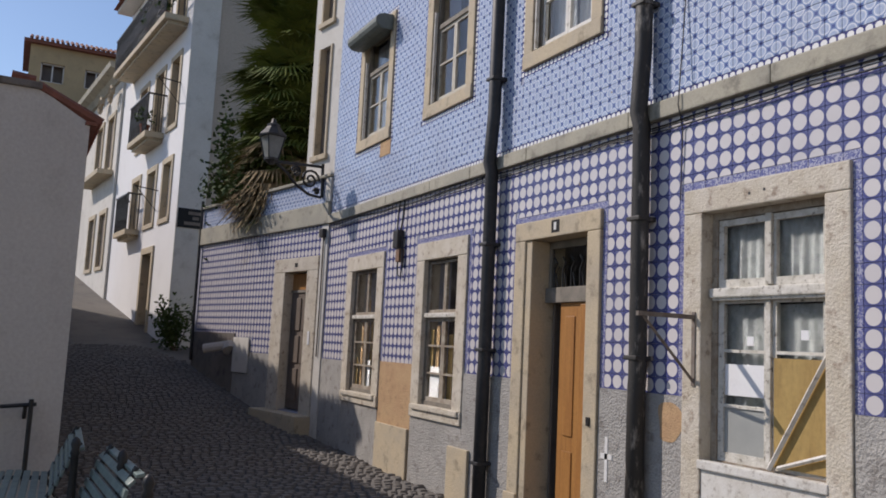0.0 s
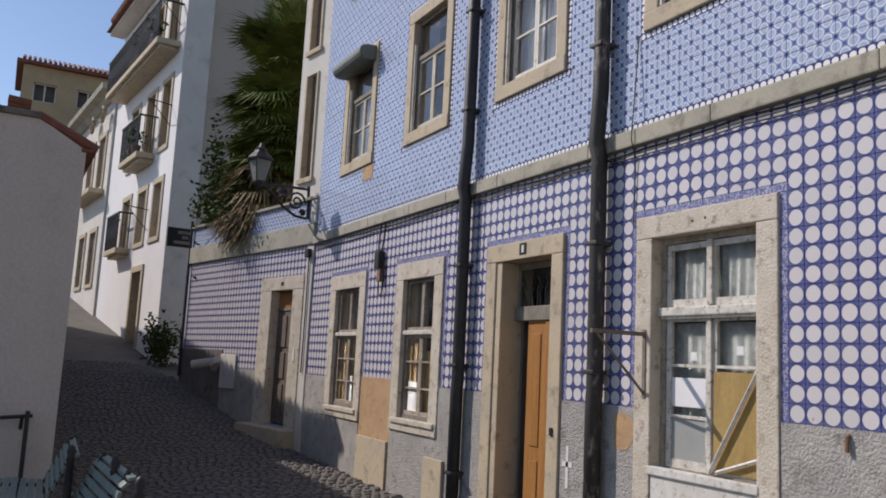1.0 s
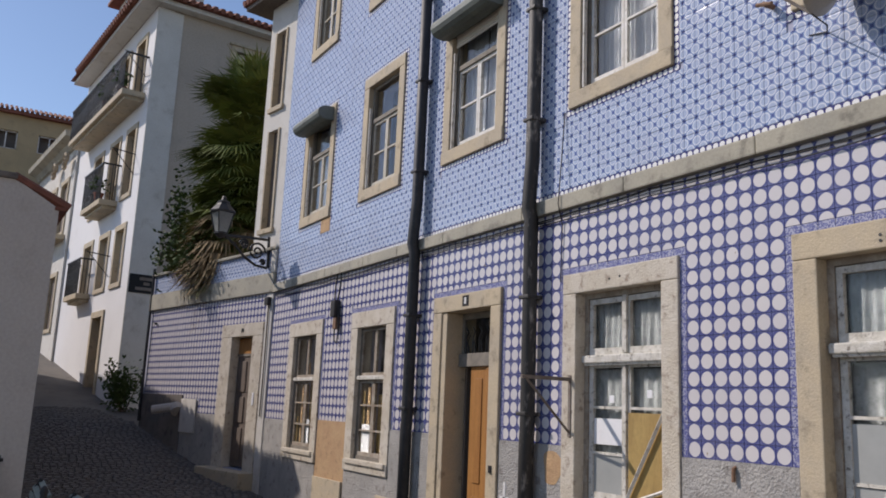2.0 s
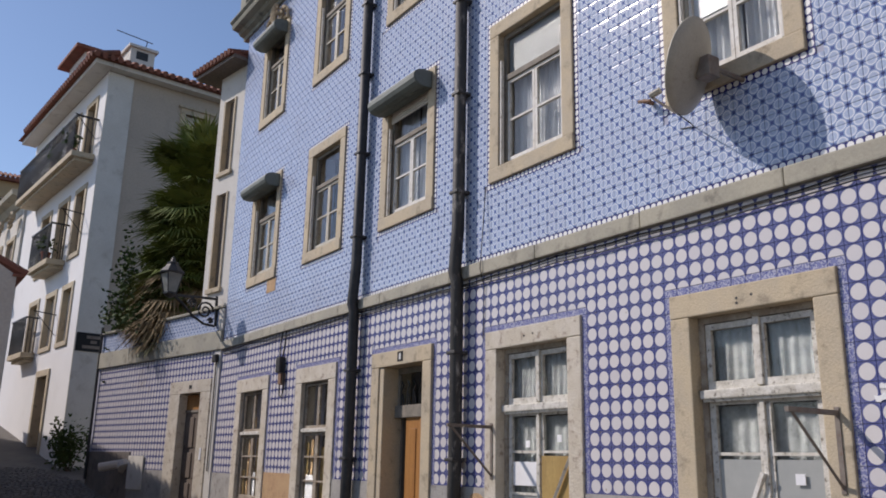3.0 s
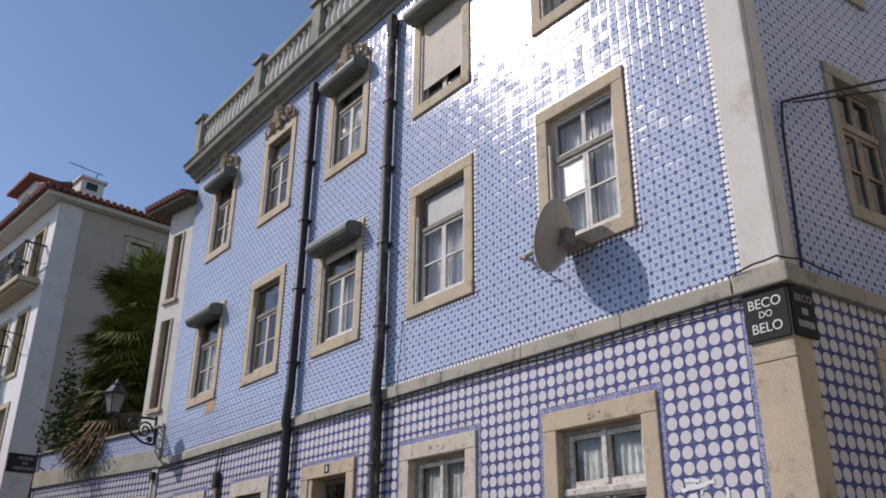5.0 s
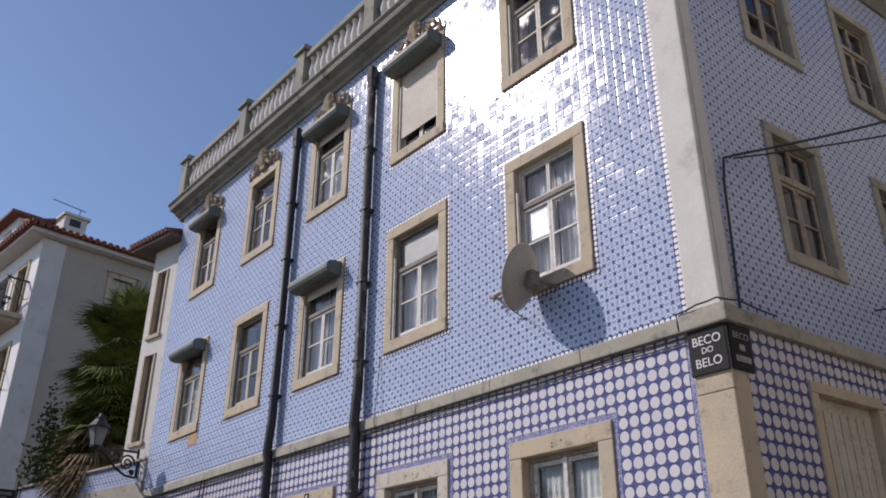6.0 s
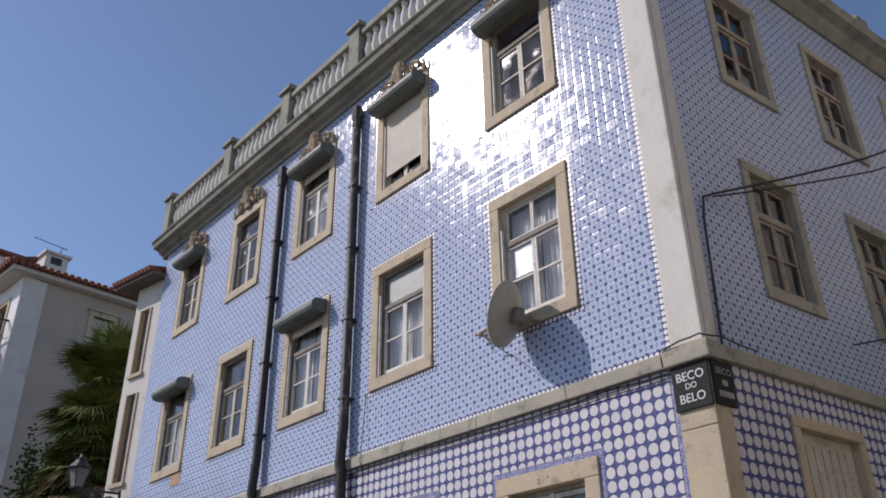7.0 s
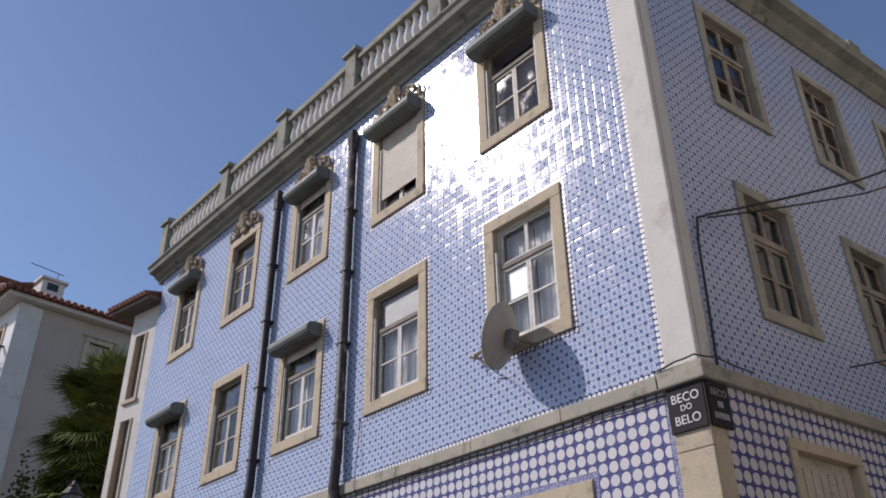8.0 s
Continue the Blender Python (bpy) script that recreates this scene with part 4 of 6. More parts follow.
def make_side():
    SEAVE = 9.72
    ob = thing("side_front", "shaded tiled flank of the corner house on the alley", "house", SIDE)
    wins = [(1.28, 2.48, 7.28, 9.12), (3.60, 4.78, 7.28, 9.12), (5.90, 7.10, 7.28, 9.12), (1.28, 2.44, 4.22, 6.08), (3.60, 4.76, 4.22, 6.08), (5.90, 7.06, 4.22, 6.08)]
    door = (1.22, 2.58, -1.6, 2.87)
    holes = [opening(o, 0.14, 0.14) for o in wins]
    w = part("side_wall", wall_bm(0.13, 9.0, -3.0, SEAVE + 0.3, 0.4, wider(holes) + [(door[0] + 0.09, door[1] - 0.09, -1.6, 2.77)]), MORTAR, ob)
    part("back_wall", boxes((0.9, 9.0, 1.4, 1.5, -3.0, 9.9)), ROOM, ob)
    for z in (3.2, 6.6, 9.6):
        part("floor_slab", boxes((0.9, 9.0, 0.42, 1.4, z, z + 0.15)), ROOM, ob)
    for i, o in enumerate(wins):
        # band stone, darker than the front's limestone, adds to the flank's shade
        win = surround(ob, o, 0.14, 0.14, name="window", label="shaded window, surround in darker stone for the shade", mat=BAND_STONE)
        casement(win, opening(o, 0.14, 0.14), 0.66, GREY_WOOD, OLD_TIMBER, 1, False, i)
    d = surround(ob, door, 0.12, 0.0, name="door", label="closed boarded alley door in a stone surround")
    part("leaf", boxes((door[0] + 0.12, door[1] - 0.12, 0.08, 0.14, -1.6, 2.75), bevel=0.01), CREAM_PAINT, d)
    for i in range(7):
        x = door[0] + 0.16 + 0.15 * i
        part("board", boxes((x, x + 0.13, 0.065, 0.079, -1.5, 2.62), bevel=0.004), CREAM_PAINT, d)
    bm = bmesh.new()
    profile_x(bm, [(0, SEAVE - 0.02), (-0.05, SEAVE - 0.02), (-0.16, SEAVE + 0.09), (-0.20, SEAVE + 0.15), (-0.35, SEAVE + 0.20), (-0.40, SEAVE + 0.34), (0.4, SEAVE + 0.42), (0.4, SEAVE)], 0.05, 9.0)
    part("cornice", bm, CORNICE_STONE, ob)
    for x in (2.6, 5.2, 7.8):
        part("roof_block", boxes((x, x + 0.35, -0.34, 0.1, SEAVE + 0.38, SEAVE + 0.62), bevel=0.02), CORNICE_STONE, ob)
    part("side_course", boxes((0.03, 9.0, -0.08, 0.0, ZB, ZT), bevel=0.015), BAND_STONE, ob)
    part("corner_strip", boxes((0.03, 0.19, -0.03, 0.0, ZT + 0.003, SEAVE), bevel=0.01), PLASTER_PALE, ob, "stained plaster corner strip")
    part("corner_quoin", boxes((0.0, 0.21, -0.035, 0.0, -2.5, ZB), bevel=0.01), LIMESTONE, ob)
    outs = [(o[0], o[1], o[2], o[3]) for o in wins]
    up = lattice(0.20, 9.0, ZT + 0.003, SEAVE - 0.02, TILE, TILE, 0.20, ZT, outs)
    lo = lattice(0.22, 9.0, 0.6, ZB - 0.003, TILE, TILE, 0.22, TZ, [(door[0], door[1], -2, door[3])])
    mesh_part("star_tiles", tile_mesh("star_tiles", up, STAR, seed=6), w, "blue star and ring tiles in shade", "stuff")
    mesh_part("circle_tiles", tile_mesh("circle_tiles", lo, CIRCLE, seed=7), w, "white-circle tiles in shade", "stuff")
    part("side_dado", boxes((0.22, 9.0, -0.02, 0.0, -3.0, 0.6)), RENDER_GREY, ob)


make_side()


# ---- street name plates ----
def letters(name, text, size, m, mat, parent):
    cu = bpy.data.curves.new(name, "FONT")
    cu.body, cu.size, cu.extrude, cu.align_x, cu.align_y = text, size, 0.002, "CENTER", "CENTER"
    tmp = bpy.data.objects.new("tmp", cu)
    scene.collection.objects.link(tmp)
    dg = bpy.context.evaluated_depsgraph_get()
    me = bpy.data.meshes.new_from_object(tmp.evaluated_get(dg))
    bpy.data.objects.remove(tmp)
    me.materials.clear()
    me.materials.append(mat)
    ob = new(name, me)
    ob.parent = parent
    ob.matrix_local = m
    return ob


def make_plates():
    s = thing("street_sign", "black enamel street name plate with white letters", "street sign")
    part("plate", boxes((0.258, 0.672, -0.075, -0.047, 2.76, 3.215), bevel=0.006), SIGN_BLACK, s)
    for text, z, size in (("BECO", 3.085, 0.125), ("DO", 2.985, 0.085), ("BELO", 2.865, 0.125)):
        letters("lettering", text, size, pose(0.465, -0.078, z, 90, 0, 0), SIGN_WHITE, s)
    s2 = thing("street_sign", "shaded black street name plate on the alley side", "street sign", SIDE)
    part("plate", boxes((-0.03, 0.28, -0.066, -0.037, 2.76, 3.215), bevel=0.006), SIGN_BLACK, s2)
    # letters take a dimmer white that stands for the shade here
    letters("lettering", "BECO", 0.095, pose(0.125, -0.069, 3.10, 90, 0, 0), SIGN_SHADED, s2)
    for z, w in ((2.985, 0.08), (2.87, 0.22)):
        part("lettering_bar", boxes((0.125 - w / 2, 0.125 + w / 2, -0.070, -0.067, z - 0.03, z + 0.03)), SIGN_SHADED, s2)


make_plates()


# ---- downpipes ----
def downpipe(x, top, r, mat, label, hopper=True):
    p = thing("downpipe", label, "downpipe", group="downpipes on the tiled front")
    bm = bmesh.new()
    tube(bm, [(x, -0.118, -0.9), (x, -0.118, 0.9), (x + 0.01, -0.118, 1.0), (x, -0.118, 3.2), (x - 0.01, -0.15, 3.32), (x, -0.118, 3.9), (x, -0.118, top)], r, 12)
    part("pipe", bm, mat, p, smooth=True)
    for z in (-0.1, 1.15, 2.35, 4.3, 5.6, 6.9, 8.1):
        if z < top:
            part("socket", boxes((x - r - 0.006, x + r + 0.006, -0.118 - r - 0.006, 0.0, z, z + 0.04), bevel=0.01), mat, p)
    if hopper:
        bm = bmesh.new()
        lathe(bm, [(r, top - 0.06), (r * 1.15, top - 0.04), (r * 1.2, top + 0.10), (r * 1.32, top + 0.16), (r * 1.32, top + 0.34), (r * 1.1, top + 0.40)], x, -0.118, 8)
        part("hopper_head", bm, mat, p)


downpipe(-8.04, 9.42, 0.078, PIPE_DARK, "black painted iron downpipe with a hopper head")
downpipe(-5.46, 9.42, 0.078, PIPE_WORN, "worn dark grey downpipe with a hopper head")


# ---- low wing up the lane ----
WING = Matrix.Translation((-13.78, 0.0, 0)) @ pose(0, 0, 0, 0, 0, 10)   # its local x runs from -L to 0
WL = 6.1


def make_wing():
    w = thing("tiled_wing", "low tiled wing with a parapet below the roof terrace", "house", WING)
    door = (-2.04, -0.30, -0.5, 2.70)
    hole = (-1.58, -0.70, -0.10, 2.44)
    wall = part("wing_wall", wall_bm(-WL, 0.0, -1.2, 4.10, 0.35, wider([hole])), MORTAR, w)
    part("terrace_floor", boxes((-WL, 0.0, 0.352, 3.6, 3.3, 3.5)), PLASTER_OLD, w)
    part("end_wall", boxes((-WL, -WL + 0.3, 0.352, 3.6, -1.2, 4.17)), PLASTER_OLD, w)
    part("passage", boxes((-2.4, 0.0, 1.4, 1.5, -1.0, 3.29)), ROOM, w)
    part("course", boxes((-WL - 0.04, -0.02, -0.07, 0.0, 3.25, 3.64), bevel=0.02), BAND_STONE, w, "stained stone course")
    part("parapet_cap", boxes((-WL - 0.04, -0.02, -0.07, 0.38, 4.10, 4.16), bevel=0.015), BAND_STONE, w)
    part("end_pilaster", boxes((-0.20, -0.02, -0.05, 0.0, 3.65, 4.09), bevel=0.012), PLASTER_PALE, w)
    part("dado", boxes((-WL, -3.75, -0.03, 0.0, -1.2, 1.25), bevel=0.008), RENDER_GRIMY, w, "grimy brown render dado")
    part("dado", boxes((-3.748, door[0], -0.02, 0.0, -1.2, 0.88)), RENDER_GREY, w)
    part("drain_spout", tubes(([(-3.95, -0.02, 1.0), (-4.35, -0.42, 0.90)], 0.10), ([(-3.85, -0.05, 0.88), (-3.95, -0.02, 1.0)], 0.16), sides=10), PLASTER_OLD, w, "stubby clay drain spout")
    part("patch", boxes((-3.74, -2.98, -0.05, -0.021, 0.45, 1.17), bevel=0.012), PLASTER_PALE, w, "pale replastered patch")
    d = tagged(new("door"), "weathered grey panelled door in a stone surround")
    d.parent = w
    part("lintel", boxes((door[0], door[1], -0.048, 0.30, hole[3], door[3]), bevel=0.012), WASHED_STONE, d)
    part("jamb", boxes((door[0], hole[0], -0.045, 0.30, -0.6, hole[3] - 0.002), bevel=0.012), WASHED_STONE, d)
    part("jamb", boxes((hole[1], door[1], -0.045, 0.30, -0.6, hole[3] - 0.002), bevel=0.012), WASHED_STONE, d)
    leaf = part("leaf", boxes((hole[0], hole[1], 0.14, 0.19, -0.10, 2.06), bevel=0.006), BROWN_WOOD, d)
    xm = (hole[0] + hole[1]) / 2
    for a, b in ((hole[0] + 0.05, xm - 0.03), (xm + 0.03, hole[1] - 0.05)):
        for z0, z1 in ((0.05, 0.65), (0.75, 1.25), (1.35, 1.96)):
            part("door_panel", boxes((a, b, 0.118, 0.139, z0, z1), bevel=0.01), BROWN_WOOD, d)
    part("transom_board", boxes((hole[0], hole[1], 0.14, 0.18, 2.11, 2.42), bevel=0.006), DOOR_WOOD, d)
    part("door_rail", boxes((hole[0], hole[1], 0.12, 0.18, 2.06, 2.11)), GREY_WOOD, d)
    part("step", boxes((door[0] - 0.1, door[1] + 0.05, -0.34, 0.0, -0.9, -0.14), bevel=0.02), LIMESTONE, d)
    part("number_bar", boxes((-1.19, -1.07, -0.050, -0.046, 2.52, 2.60)), SIGN_BLACK, d)
    part("letter_slot", boxes((-0.52, -0.45, -0.055, -0.046, 1.10, 1.34), bevel=0.004), CARD, d)
    lo = lattice(-WL + 0.12, -0.275, 0.88, 3.245, TILE, TILE, -WL, TZ, [(door[0], door[1], -1, door[3]), (-WL - 1, -3.75, 0.5, 1.25), (-3.76, -2.97, 0.5, 1.18)])
    mesh_part("circle_tiles", tile_mesh("circle_tiles", lo, CIRCLE, tilt=0.006, seed=12), wall, "white-circle tiles on blue", "stuff")
    up = lattice(-WL + 0.05, -0.21, 3.645, 4.095, TILE, TILE, -WL, 3.645, [])
    mesh_part("star_tiles", tile_mesh("star_tiles", up, STAR, tilt=0.006, seed=13), wall, "blue star tiles on the parapet", "stuff")
    part("corner_strip", boxes((-0.27, -0.03, -0.035, 0.0, -1.0, 3.245), bevel=0.012), PLASTER_PALE, w, "pale plastered strip beside the door")
    part("conduit", tubes(([(-0.15, -0.055, 3.02), (-0.14, -0.055, 1.9), (-0.15, -0.055, 0.9)], 0.012)), CABLE, w)
    part("conduit_box", boxes((-0.22, -0.08, -0.12, -0.036, 3.0, 3.16), bevel=0.015), IRON, w, "small dark junction box")
    part("corner_pipe", tubes(([(-WL + 0.06, -0.06, 0.6), (-WL + 0.06, -0.06, 4.3)], 0.035), sides=8), PIPE_DARK, w)
    # narrow upper return of the house above the wing
    r = thing("return_wall", "narrow stained plaster return with tall windows", "house", WING @ Matrix.Translation((0, 0.06, 0)))
    wins = [(-0.95, -0.45, 4.60, 6.70), (-0.95, -0.45, 7.20, 8.90)]
    part("return_plaster", wall_bm(-1.2, 0.0, 4.17, 9.55, 0.4, wins), PLASTER_PALE, r)
    part("return_back", boxes((-1.2, -1.0, 0.42, 3.0, 3.6, 9.55)), PLASTER_OLD, r)
    for o in wins:
        wn_ = part("window", boxes((o[0], o[0] + 0.06, -0.03, 0.2, o[2], o[3]), (o[1] - 0.06, o[1], -0.03, 0.2, o[2], o[3]), (o[0] - 0.05, o[1] + 0.05, -0.06, 0.2, o[2] - 0.1, o[2]), bevel=0.008), LIMESTONE, r)
        part("shutter_leaf", boxes((o[0] + 0.06, o[1] - 0.06, 0.10, 0.14, o[2], o[3]), bevel=0.006), BROWN_WOOD, wn_)
        part("frame", boxes(((o[0] + o[1]) / 2 - 0.015, (o[0] + o[1]) / 2 + 0.015, 0.08, 0.10, o[2], o[3])), CREAM_PAINT, wn_)
    part("eave_board", boxes((-1.7, 0.0, -0.40, 0.4, 9.55, 9.64), bevel=0.01), BROWN_WOOD, r)
    roof = part("roof", boxes((-1.75, 0.0, -0.45, 0.4, 9.64, 9.68)), ROOF_CLAY, r, "clay tile eave")
    for i in range(11):
        bm = bmesh.new()
        x = -1.68 + i * 0.155
        tube(bm, [(x, -0.48, 9.70), (x, 0.8, 10.06)], 0.065, 7)
        part("roof_tile", bm, ROOF_CLAY, roof)


make_wing()


# ---- wall lantern ----
def make_lantern():
    L = thing("wall_lantern", "glazed street lantern on a scrolled wrought-iron bracket", "street lamp", WING @ Matrix.Translation((-0.36, -0.05, -0.05)))
    bm = bmesh.new()
    tube(bm, [(0, 0.02, 3.80), (0, 0.0, 4.42)], 0.03)
    tube(bm, [(0, 0, 4.36), (0, -0.45, 4.34), (0, -0.98, 4.30)], 0.028)
    tube(bm, [(0, 0, 3.80), (0, -0.25, 3.82), (0, -0.50, 3.95), (0, -0.72, 4.16), (0, -0.95, 4.30)], 0.026)
    for cy, cz, r0, s in ((-0.24, 4.09, 0.19, 1), (-0.52, 4.20, 0.10, -1), (-0.10, 3.90, 0.06, -1)):
        tube(bm, [(0, cy + s * r0 * (1 - i / 26) * math.cos(i * 0.5), cz + r0 * (1 - i / 26) * math.sin(i * 0.5)) for i in range(24)], 0.022)
    part("bracket", bm, IRON, L, "scrolled black iron bracket")
    cy = -1.02
    bm = bmesh.new()
    for i in range(4):
        a, b = math.pi / 4 + i * math.pi / 2, math.pi / 4 + (i + 1) * math.pi / 2
        p = [bm.verts.new((r * math.cos(t) * 1.1, cy + r * math.sin(t) * 1.1, z)) for r, z, t in ((0.11, 4.34, a), (0.11, 4.34, b), (0.20, 4.72, b), (0.20, 4.72, a))]
        bm.faces.new(p)
    bmesh.ops.solidify(bm, geom=bm.faces[:], thickness=0.004)
    part("glazing", bm, LANTERN_GLASS, L, "milky lantern panes")
    bm = bmesh.new()
    for i in range(4):
        a = math.pi / 4 + i * math.pi / 2
        tube(bm, [(0.125 * math.cos(a), cy + 0.125 * math.sin(a), 4.33), (0.225 * math.cos(a), cy + 0.225 * math.sin(a), 4.73)], 0.012)
    lathe(bm, [(0.245, 4.72), (0.25, 4.75), (0.15, 4.86), (0.12, 4.90), (0.12, 4.94), (0.06, 4.97), (0.03, 5.05)], 0, cy, 8)
    lathe(bm, [(0.04, 4.24), (0.13, 4.31), (0.13, 4.345)], 0, cy, 8)
    part("lantern_frame", bm, IRON, L)


make_lantern()


# ---- palm and shrubs on the terrace ----
def fan_leaf(vs, fs, base, tip, up, spread, n, rng, droop=0.3):
    """A fan palm leaf: a stalk, then many narrow blades."""
    base, tip = Vector(base), Vector(tip)
    ax = (tip - base)
    L = ax.length
    ax.normalize()
    side = ax.cross(up).normalized()
    nrm = side.cross(ax)
    st = base + ax * L * 0.35
    k = len(vs)
    w = 0.012
    vs += [tuple(base - side * w), tuple(base + side * w), tuple(st + side * w), tuple(st - side * w)]
    fs.append((k, k + 1, k + 2, k + 3))
    for i in range(n):
        a = (i / (n - 1) - 0.5) * spread
        d = (ax * math.cos(a) + side * math.sin(a)).normalized()
        ln = L * 0.65 * (1 - 0.25 * abs(a) / spread) * rng.uniform(0.88, 1.08)
        p1 = st + d * ln * 0.55 + nrm * 0.02
        p2 = st + d * ln + Vector((0, 0, -droop * ln * rng.uniform(0.3, 1.1)))
        sd = d.cross(nrm).normalized() * 0.032
        k = len(vs)
        vs += [tuple(st), tuple(p1 - sd), tuple(p2), tuple(p1 + sd)]
        fs.append((k, k + 1, k + 2, k + 3))


def make_palm(cx, cy, z0, z1):
    P = thing("palm_tree", "bushy fan palm with dry leaves hanging over the wall", "palm tree")
    rng = random.Random(11)
    bm = bmesh.new()
    tube(bm, [(cx, cy, z0), (cx + 0.05, cy, (z0 + z1) / 2), (cx, cy - 0.05, z1)], 0.24, 10, 0.17)
    part("trunk", bm, TRUNK, P)
    for name, mat, count, lab in (("crown", FROND, 430, "green fan leaves"), ("dry_skirt", DRY_FROND, 170, "dry brown hanging leaves")):
        vs, fs = [], []
        for i in range(count):
            t = rng.random()
            if name == "crown":
                zb = z0 + (z1 - z0) * (0.14 + 0.86 * t)
                el = rng.uniform(-0.5, 0.75) if t < 0.85 else rng.uniform(0.2, 1.4)
                ln = rng.uniform(1.05, 1.7) * (1.0 if t > 0.3 else 0.85)
            else:
                zb = z0 + (z1 - z0) * rng.uniform(0.16, 0.42)
                el = rng.uniform(-1.1, 0.0)
                ln = rng.uniform(0.9, 1.7)
            az = rng.uniform(0, 2 * math.pi) if i % 3 or name == "crown" else rng.uniform(-2.6, -0.6)
            d = Vector((math.cos(az) * math.cos(el), math.sin(az) * math.cos(el), math.sin(el)))
            b = Vector((cx, cy, zb)) + d * 0.1
            fan_leaf(vs, fs, b, b + d * ln, Vector((0, 0, 1)), rng.uniform(1.9, 2.7), 19, rng, 0.25 if name == "crown" else 0.4)
        me = bpy.data.meshes.new(name)
        me.from_pydata(vs, [], fs)
        me.materials.append(mat)
        mesh_part(name, me, P, lab)


def bush(name, label, centre, size, count, leaf, seed, stems=7):
    B = thing(name, label, "shrub")
    rng = random.Random(seed)
    c = Vector(centre)
    bm = bmesh.new()
    ends = []
    for i in range(stems):
        e = c + Vector((rng.uniform(-1, 1) * size[0], rng.uniform(-1, 1) * size[1], rng.uniform(0.3, 1) * size[2]))
        m = c.lerp(e, 0.5) + Vector((0, 0, 0.1))
        tube(bm, [c, m, e], 0.018, 5, 0.005)
        ends += [m, e, m.lerp(e, 0.5)]
    part("stems", bm, TRUNK, B)
    vs, fs = [], []
    for i in range(count):
        e = rng.choice(ends)
        p = e + Vector((rng.gauss(0, 0.22) * size[0], rng.gauss(0, 0.22) * size[1], rng.gauss(0, 0.16) * size[2]))
        d = Vector((rng.gauss(0, 1), rng.gauss(0, 1), rng.gauss(-0.2, 0.7))).normalized()
        s = d.orthogonal().normalized() * leaf * 0.33
        l = leaf * rng.uniform(0.7, 1.3)
        k = len(vs)
        vs += [tuple(p), tuple(p + d * l * 0.5 + s), tuple(p + d * l), tuple(p + d * l * 0.5 - s)]
        fs.append((k, k + 1, k + 2, k + 3))
    me = bpy.data.meshes.new("foliage")
    me.from_pydata(vs, [], fs)
    me.materials.append(LEAF)
    mesh_part("foliage", me, B)


make_palm(-17.35, 0.28, 3.4, 8.2)
bush("terrace_shrub", "dark leafy shrub on the roof terrace", (-19.2, -0.5, 3.45), (0.5, 0.45, 2.7), 1800, 0.12, 21)
bush("terrace_shrub", "straggling shrub leaning over the parapet", (-18.3, -0.75, 4.0), (1.3, 0.45, 0.9), 1500, 0.11, 22, 14)
bush("street_shrub", "dark potted shrub beside the white house", (-22.4, -1.0, 0.6), (0.5, 0.45, 1.4), 900, 0.12, 23)


# ---- the white house up the lane ----
WHITE = Matrix.Translation((-23.45, -1.1, -0.97)) @ pose(0, 0, 0, 0, 0, 5) @ Matrix.Scale(1.25, 4)


